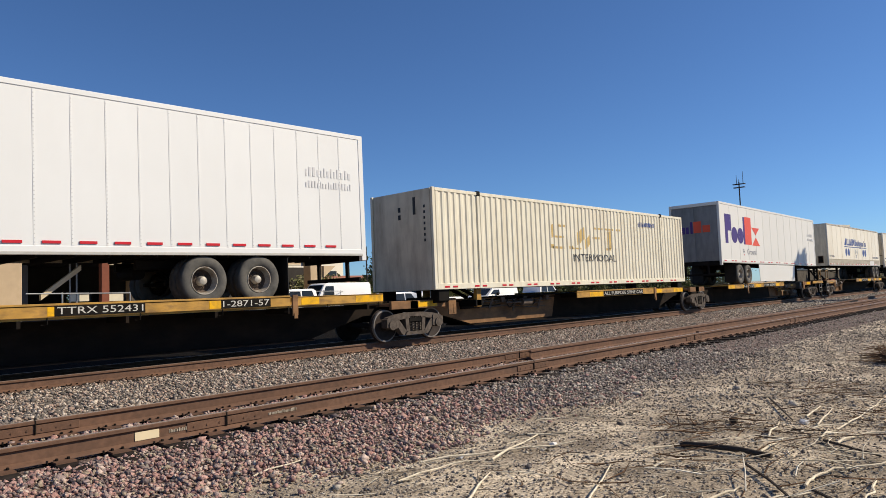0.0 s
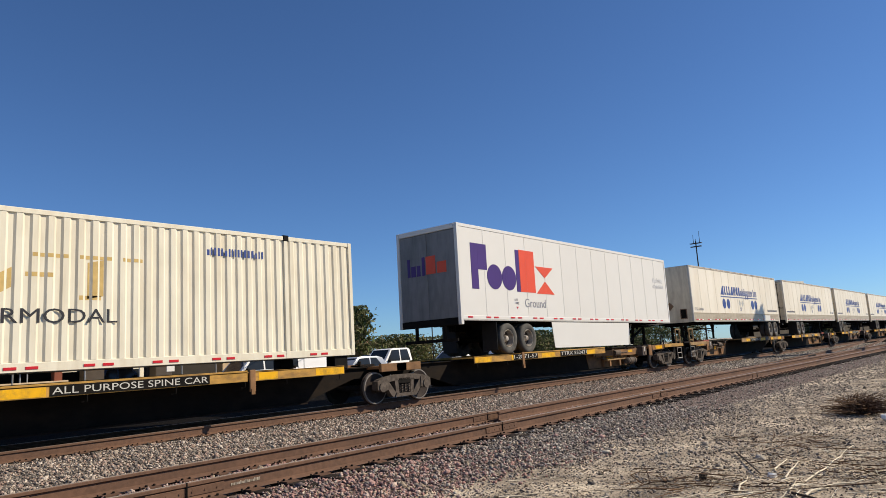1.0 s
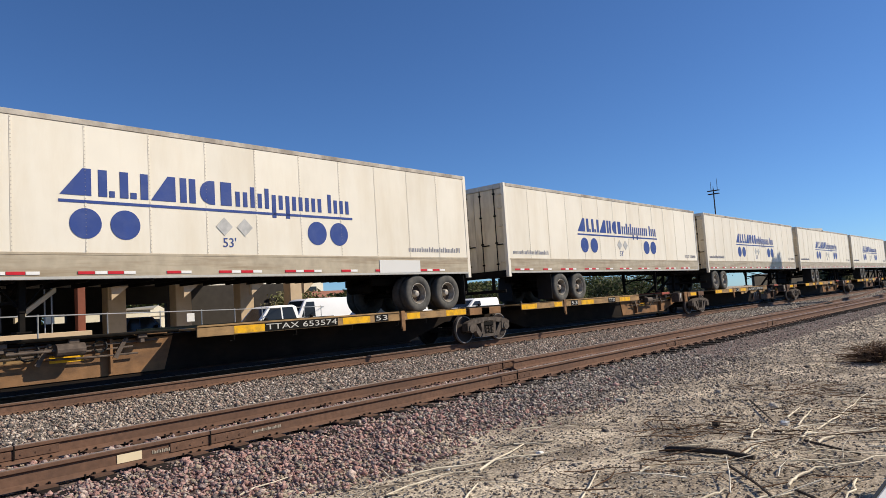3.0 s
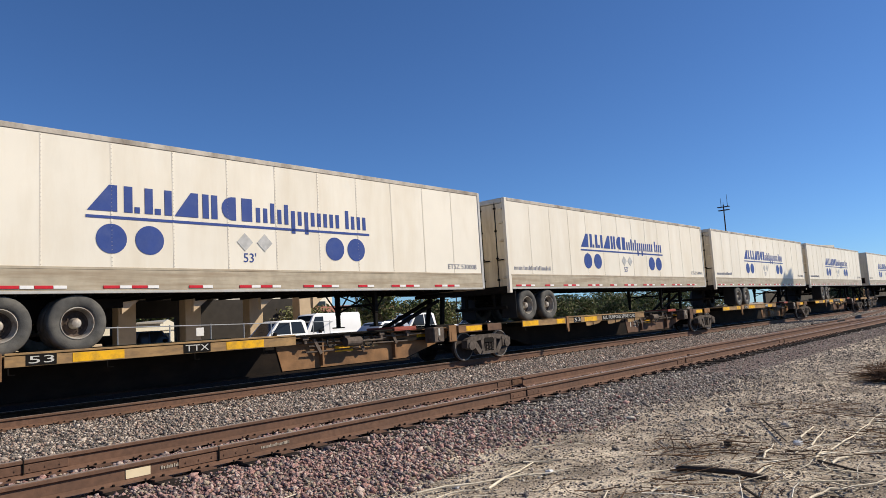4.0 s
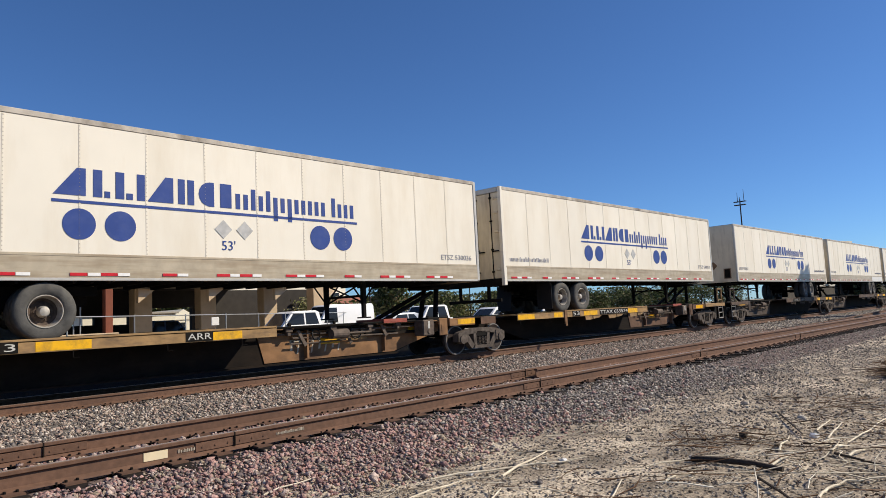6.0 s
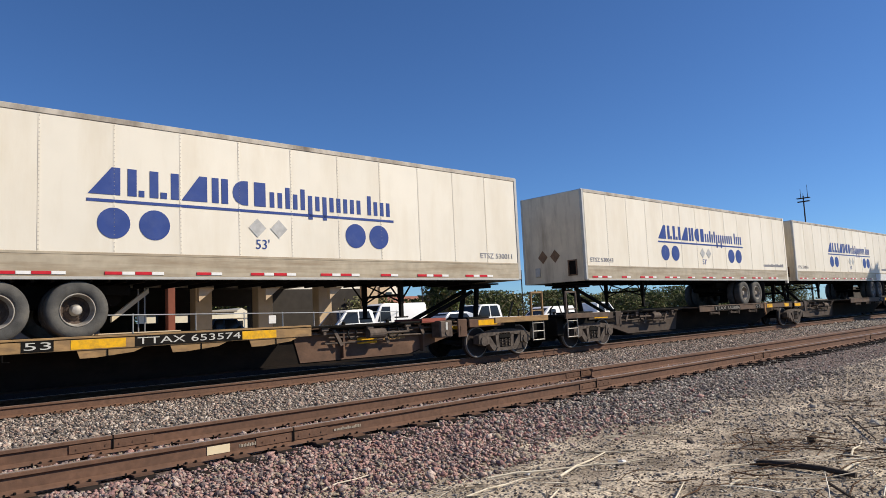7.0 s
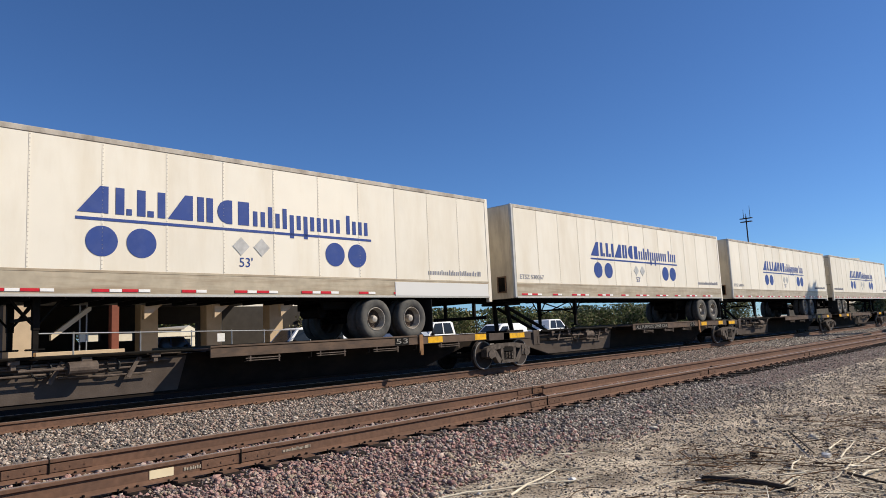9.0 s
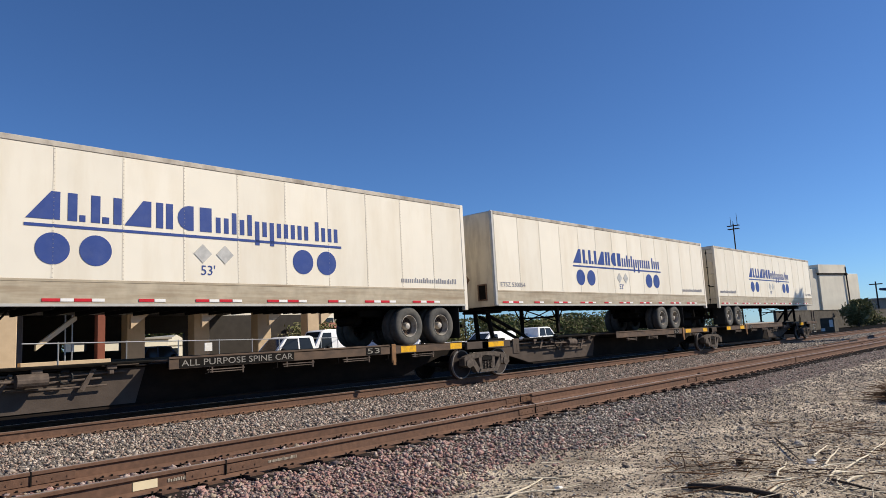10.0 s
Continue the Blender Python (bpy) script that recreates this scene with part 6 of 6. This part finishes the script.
def vehicle(kind, x, y, length, height, paint, label, heading=1, z=GROUND + 0.05):
    """A parked vehicle seen from its side; heading -1 points its bonnet to -x."""
    ob = thing(kind, label, "vehicle", "parked vehicles", at=pose(x, y, z))
    L, H = length, height
    if kind == "pickup_truck":
        low = [(0, 0.45), (0.02, 0.95), (0.1, 1.08), (1.45, 1.16), (1.5, 1.2), (3.9, 1.2), (3.95, 1.18), (L - 0.05, 1.18), (L, 0.5)]
        cab = [(1.45, 1.15), (2.15, H - 0.06), (2.4, H), (3.65, H), (3.85, H - 0.08), (3.98, 1.15)]
        panes = [[(1.72, 1.24), (2.22, H - 0.12), (2.85, H - 0.1), (2.85, 1.24)], [(2.95, 1.24), (2.95, H - 0.1), (3.6, H - 0.1), (3.78, 1.24)]]
        wind = [(1.5, 1.2), (2.15, H - 0.07)]
    elif kind == "van":
        low = [(0, 0.4), (0.02, 0.9), (0.25, 1.1), (0.9, 1.15), (L, 1.15), (L, 0.4)]
        cab = [(0.8, 1.14), (1.5, H - 0.1), (1.75, H), (L - 0.1, H), (L, H - 0.15), (L, 1.14)]
        panes = [[(1.15, 1.24), (1.6, H - 0.2), (2.2, H - 0.2), (2.2, 1.24)]]
        wind = [(0.85, 1.2), (1.5, H - 0.12)]
    else:
        low = [(0, 0.4), (0.02, 0.8), (0.15, 0.92), (1.3, 1.0), (L - 0.1, 1.0), (L, 0.85), (L, 0.4)]
        cab = [(1.2, 0.99), (1.9, H - 0.05), (2.2, H), (L - 0.9, H), (L - 0.5, H - 0.1), (L - 0.12, 0.99)]
        panes = [[(1.55, 1.06), (2.0, H - 0.1), (2.75, H - 0.08), (2.75, 1.06)], [(2.85, 1.06), (2.85, H - 0.08), (L - 1.0, H - 0.1), (L - 0.6, 1.06)]]
        wind = [(1.3, 1.03), (1.9, H - 0.07)]
    tf = (lambda o: [(px, pz) for px, pz in o]) if heading < 0 else (lambda o: [(L - px, pz) for px, pz in o])
    part("body", Form().soft_plate(tf(low), -0.95, 0.95, 0.035), paint, ob, "", True)
    for wx in (0.95, L - 1.15):
        cx = wx if heading < 0 else L - wx
        # Flat black disc painted in for the shade inside the arch.
        part("wheel_arch", disc(Form(), cx, 0.42, 0.47, -0.951, 20), BLACK, ob, "black disc for the wheel arch's dark hollow")
    for dx in ((2.88, 3.95) if kind == "pickup_truck" else (1.2, 2.8)):
        cx = dx if heading < 0 else L - dx
        part("door_seam", Form().box(cx - 0.012, cx + 0.012, -0.956, -0.949, 0.5, 1.0), GREYTEXT, ob)
    part("bumper", Form().box(*sorted((tf([(-0.06, 0)])[0][0], tf([(0.1, 0)])[0][0])), -0.9, 0.9, 0.42, 0.62, 0.03), GALV, ob)
    part("cabin", Form().soft_plate(tf(cab), -0.9, 0.9, 0.03, 0.13), paint, ob, "", True)
    for o in panes:
        part("side_window", Form().add([(px, q - 0.012 - 0.9 * (1 - 0.13 * (pz - cab[0][1]) / (H - cab[0][1])), pz) for q in (0.0, 0.03) for px, pz in tf(o)], [tuple(range(len(o))), tuple(range(len(o), 2 * len(o)))[::-1]] + [(i, len(o) + i, len(o) + (i + 1) % len(o), (i + 1) % len(o)) for i in range(len(o))]), CARGLASS, ob, "dark side window")
    (ax, az), (bx, bz) = tf([wind[0]])[0], tf([wind[1]])[0]
    d = -0.03 if heading < 0 else 0.03
    part("windscreen", Form().add([(ax + d, -0.72, az), (ax + d, 0.72, az), (bx + d, 0.68, bz), (bx + d, -0.68, bz)], [(0, 1, 2, 3)]), CARGLASS, ob, "dark windscreen")
    for wx in (0.95, L - 1.15):
        for yy in (-0.86, 0.86):
            w = part("wheel", Form().lathe([(0.2, -0.11), (0.33, -0.12), (0.37, -0.08), (0.37, 0.08), (0.33, 0.12), (0.2, 0.11)], (0, 0, 0), 20), RUBBER, ob, at=pose(wx if heading < 0 else L - wx, yy, 0.37))
            part("rim", Form().lathe([(0.21, -0.1), (0.17, -0.06), (0.0, -0.07)], (0, 0, 0), 16), GALV, w)
    bx = tf([(L, 0)])[0][0]
    part("tail_lamp", Form().box(bx - 0.03, bx + 0.03, -0.9, -0.75, 0.8, 1.1), LAMPRED, ob, "red tail lamp")
    fx = tf([(0, 0)])[0][0]
    part("headlight", Form().box(fx - 0.03, fx + 0.03, -0.88, -0.6, 0.75, 0.92), WHITEREF, ob)
    part("mirror", Form().box(tf([(1.8, 0)])[0][0] - 0.08, tf([(1.8, 0)])[0][0] + 0.08, -1.1, -0.93, 1.15, 1.35, 0.03), BLACK, ob)
    return ob


vehicle("pickup_truck", 28.5, 31, 5.9, 2.02, CARWHITE, "white crew cab pickup parked in the yard", -1)
vehicle("pickup_truck", 18.45, 31.0, 5.3, 1.95, CARWHITE, "white crew cab pickup parked beside the pipe fence", -1)
vehicle("van", 24.4, 35.0, 5.2, 2.35, CARWHITE, "white delivery van parked in the yard", -1)
vehicle("van", 37.0, 32, 4.4, 1.75, CARWHITE, "white compact van parked in the yard", -1)
vehicle("saloon_car", 24.6, 29.5, 4.3, 1.6, CARSILVER, "silver saloon car parked in the yard", -1)
vehicle("saloon_car", 33.6, 36, 4.4, 1.75, CARBLUE, "dark blue saloon car parked in the yard", 1)
vehicle("saloon_car", 18.5, 44.5, 4.4, 1.9, CARBLUE, "dark blue saloon car behind the canopy", 1)
vehicle("pickup_truck", 44.0, 33, 5.6, 1.95, CARWHITE, "white pickup parked further along the yard", 1)

shed = thing("white_shed", "long pale shed behind the warehouse", "building")
part("wall", Form().box(19, 26.2, 55, 57, GROUND, 2.35, 0.02), HOUSE, shed)
part("roof", Form().box(18.8, 26.4, 54.8, 57.2, 2.35, 2.5, 0.02), CONCRETE, shed)
shop = thing("shop_building", "low cream building with a red-brown roof", "building")
part("wall", Form().box(38.5, 50, 52, 60, GROUND, 2.3, 0.02), HOUSE, shop)
part("roof", Form().bar([(51.5, 2.3), (60.5, 2.3), (58, 3.3), (53, 3.3)], 38, 50.5), ROOFTILE, shop, "red-brown tiled roof")
for x in (40, 43, 46):
    part("window", Form().box(x, x + 1.2, 51.95, 51.99, 0.8, 1.8), CARGLASS, shop)
office = thing("office_block", "pale blue-grey office block", "building")
part("wall", Form().box(42, 60, 75, 85, GROUND, 6.2, 0.02), SILO, office)
for x in (43, 46.5, 50, 53.5, 57):
    part("window", Form().box(x, x + 1.8, 74.95, 74.99, 3.2, 4.8), CARGLASS, office)
for x, y in ((34.3, 40), (47.0, 41)):
    solid("lamp_pole", Form().cyl((x, y, GROUND), (x, y, 5.0), 0.05, 8), POLE, "thin dark lamp pole in the yard", "pole", "yard poles")


def tree(x, y, height, spread, material, label, seed, leaves=2600, leaf=0.16, low=0.25, category="tree", name="tree", z=GROUND):
    """A tapered trunk with limbs and a crown of many small leaf clumps."""
    g = np.random.default_rng(seed)
    ob = thing(name, label, category, "trees behind the train", at=pose(x, y, z))
    f = Form().tube([(0, 0, 0), (0.05 * spread, 0, height * 0.3), (-0.04 * spread, 0.03, height * 0.62), (0, 0, height * 0.85)], 0.035 * height, 8, 0.75)
    tips = []
    for i in range(11):
        a, zz = i * 2.4, height * g.uniform(low, 0.75)
        r = spread * g.uniform(0.45, 0.85) * (1 - abs(zz / height - 0.5) * 0.6)
        tip = (math.cos(a) * r, math.sin(a) * r, min(zz + height * g.uniform(0.08, 0.25), height * 0.95))
        f.tube([(0, 0, zz * 0.8), (tip[0] * 0.5, tip[1] * 0.5, (zz + tip[2]) / 2), tip], 0.012 * height, 5, 0.7)
        tips.append(tip)
    tips.append((0, 0, height * 0.9))
    part("trunk", f, BARK, ob)
    c = np.array(tips)[g.integers(0, len(tips), leaves)]
    r = g.normal(0, 1, (leaves, 3)) * np.array([spread * 0.27, spread * 0.27, height * 0.105])
    p = c + r
    p[:, 2] = np.clip(p[:, 2], height * low * 0.5, height * 1.02)
    u = g.normal(0, 1, (leaves, 3))
    u /= np.linalg.norm(u, axis=1)[:, None]
    w = np.cross(u, g.normal(0, 1, (leaves, 3)))
    w /= np.linalg.norm(w, axis=1)[:, None]
    s = leaf * g.lognormal(0, 0.35, (leaves, 1))
    V = np.stack([p - u * s, p + w * s * 0.55 + np.cross(u, w) * s * 0.2, p + u * s, p - w * s * 0.55 + np.cross(u, w) * s * 0.2], 1)
    me = bpy.data.meshes.new("crown")
    me.from_pydata(V.reshape(-1, 3).tolist(), [], [(4 * i, 4 * i + 1, 4 * i + 2, 4 * i + 3) for i in range(leaves)])
    me.materials.append(material)
    part("crown", me, material, ob, "leafy crown")
    return ob


tree(38.0, 41.5, 5.6, 1.5, LEAF, "dark green leafy tree behind the yard", 31)
for i, (x, y, h, wide) in enumerate(((33.5, 46, 4.0, 2.2), (40, 47, 3.6, 2.4), (45.5, 44, 4.2, 2.6), (50, 46, 3.8, 2.4), (55, 44, 4.0, 2.6), (60, 47, 4.4, 2.6), (66, 45, 3.8, 2.6), (73, 46, 4.4, 3.0), (81, 46, 4.6, 3.0), (90, 47, 4.6, 3.2), (100, 46, 5, 3.2), (112, 48, 5, 3.6), (126, 48, 5.4, 3.6))):
    tree(x, y, h * 0.82, wide, LEAF if i % 3 else LEAF_DRY, "bushy green tree behind the yard", 40 + i, 4200, 0.125, 0.10)
for i, (x, y, h, wide) in enumerate(((47, 37, 2.4, 1.6), (52, 38, 2.6, 1.8), (57, 37, 2.5, 1.7), (63, 38, 2.8, 1.9), (70, 37.5, 2.8, 1.9), (78, 38, 2.9, 2.0))):
    tree(x, y, h, wide, LEAF, "dense green shrub beside the yard", 60 + i, 2400, 0.12, 0.05, "shrub", "shrub")
for i, (x, y, h, wide) in enumerate(((23, 66, 6, 3.2), (28, 68, 5.5, 3.0), (33, 67, 6, 3.2))):
    tree(x, y, h, wide, LEAF, "dark green tree behind the pale house", 90 + i, 2400, 0.25, 0.08)
tree(110, 23.3, 3.7, 1.5, LEAF_DRY, "rounded olive green bush beside the line", 80, 7000, 0.17, 0.04, "shrub", "shrub")
# Out of view; placed to cast the twin-peaked shadow on the trailers.
tree(57.2, 2.8, 13.9, 0.62, LEAF, "unseen tall slim dark green tree beside the line, for its shadow", 81, 2600, 0.2, 0.3)
tree(58.7, 2.8, 14.2, 0.5, LEAF, "unseen tall slim dark green tree beside the line, for its shadow", 82, 2600, 0.2, 0.3)

# pole with aerials
pl = thing("aerial_pole", "tall dark pole with cross arms and whip aerials", "pole", at=pose(157, 55.5, 0))
part("mast", Form().cyl((0, 0, GROUND), (0, 0, 23.4), 0.2, 8, 0.13), POLE, pl)
part("cross_arm", Form().box(-0.4, 0.4, -1.2, 1.2, 22.1, 22.27), POLE, pl)
part("cross_arm", Form().box(-0.4, 0.4, -1.3, 1.3, 22.85, 23.0), POLE, pl)
for dy, z, h in ((0.5, 22.9, 25.0), (-0.9, 22.9, 25.7), (0.0, 23.3, 24.0)):
    part("aerial", Form().cyl((0, dy, z), (0, dy, h), 0.07, 6, 0.035), POLE, pl)

# pale tower and what stands beyond the line's end
tw = thing("grain_tower", "pale concrete tower with a dark band and a pipe", "tower", at=pose(193, 48.4, 0, 0, 0, -18))
part("main_block", Form().box(0, 12, 0, 6, GROUND, 12.3, 0.1), SILO, tw)
part("head_house", Form().bar([(-0.3, 12.7), (6.4, 12.7), (6.4, 14.9), (-0.3, 14.9)], -0.4, 11.4), SILO, tw)
# Dark strip painted where the projecting head house throws its shadow.
part("dark_band", Form().box(-0.1, 12.2, -0.15, 6.1, 12.25, 12.75), SHADEWALL, tw, "dark strip for the shadow under the head house")
part("side_block", Form().box(12, 17.5, 0.3, 6, GROUND, 12.6, 0.1), SILO, tw)
part("down_pipe", Form().cyl((11.7, -0.3, GROUND), (11.2, -0.3, 14.4), 0.18, 8), POLE, tw)
part("low_wing", Form().box(-6, 0, 0.4, 6, GROUND, 13.8, 0.1), SILO, tw)
low = thing("low_shed", "long low grey shed beside the line", "building")
part("wall", Form().box(192, 240, 16, 38.6, GROUND, 5.0, 0.05), CONCRETE, low)
part("roof", Form().box(191.5, 241, 15.5, 39, 5.0, 5.4, 0.05), CONCRETE, low)
fw = thing("boundary_wall", "long dark grey boundary wall near the line", "wall")
part("panel", Form().box(84, 190, 26, 26.3, GROUND, 2.3, 0.05), EARTH, fw)
part("coping", Form().box(84, 190, 25.95, 26.35, 2.3, 2.38, 0.02), EARTH, fw)
blk = thing("concrete_block", "low weathered concrete block with pale patches beside the line", "block")
part("body", Form().box(80, 81.6, 19.2, 20.5, GROUND, 1.25, 0.06), EARTH, blk)
part("pale_patch", Form().box(79.985, 80.002, 19.3, 19.65, 0.3, 1.05), PAPER, blk, "pale painted patch")
part("pale_patch", Form().box(79.985, 80.002, 20.1, 20.45, -0.1, 0.2), PAPER, blk, "pale painted patch")
up = thing("utility_pole", "dark utility pole with a cross arm", "pole", at=pose(150, 28.2, 0))
part("mast", Form().cyl((0, 0, GROUND), (0, 0, 7.6), 0.16, 8, 0.12), POLE, up)
part("cross_arm", Form().box(-0.1, 0.1, -1.1, 1.1, 7.0, 7.2), POLE, up)
sg = thing("awning", "long teal awning on posts beyond the line", "awning")
part("roof", Form().box(150, 158, 23, 27.8, 5.9, 6.3, 0.1), CARBLUE, sg)
part("post", Form().cyl((151, 24, GROUND), (151, 24, 5.9), 0.1, 8), POLE, sg)
part("post", Form().cyl((157, 27, GROUND), (157, 27, 5.9), 0.1, 8), POLE, sg)
for i, (x, y, h, wide) in enumerate(((124, 24.2, 2.2, 1.8),)):
    tree(x, y, h, wide, LEAF_DRY, "low scrubby shrub along the boundary wall", 70 + i, 1800, 0.14, 0.05, "shrub", "shrub")


def motions():
    """The train rolls towards -x at an even speed; its wheels turn with it."""
    for ob, s, z, tilt in MOVING:
        walk(ob, [(t / 2, pose(s - SPEED * t / 2, Y_TRAIN, z, 0, tilt, 0)) for t in range(21)])
    turn = -math.degrees(SPEED / 0.42)
    for ws, x in WHEELSETS:
        walk(ws, [(k / FPS, pose(x, 0, 0.42, 0, turn * k / FPS, 0)) for k in range(10 * FPS + 1)])


motions()
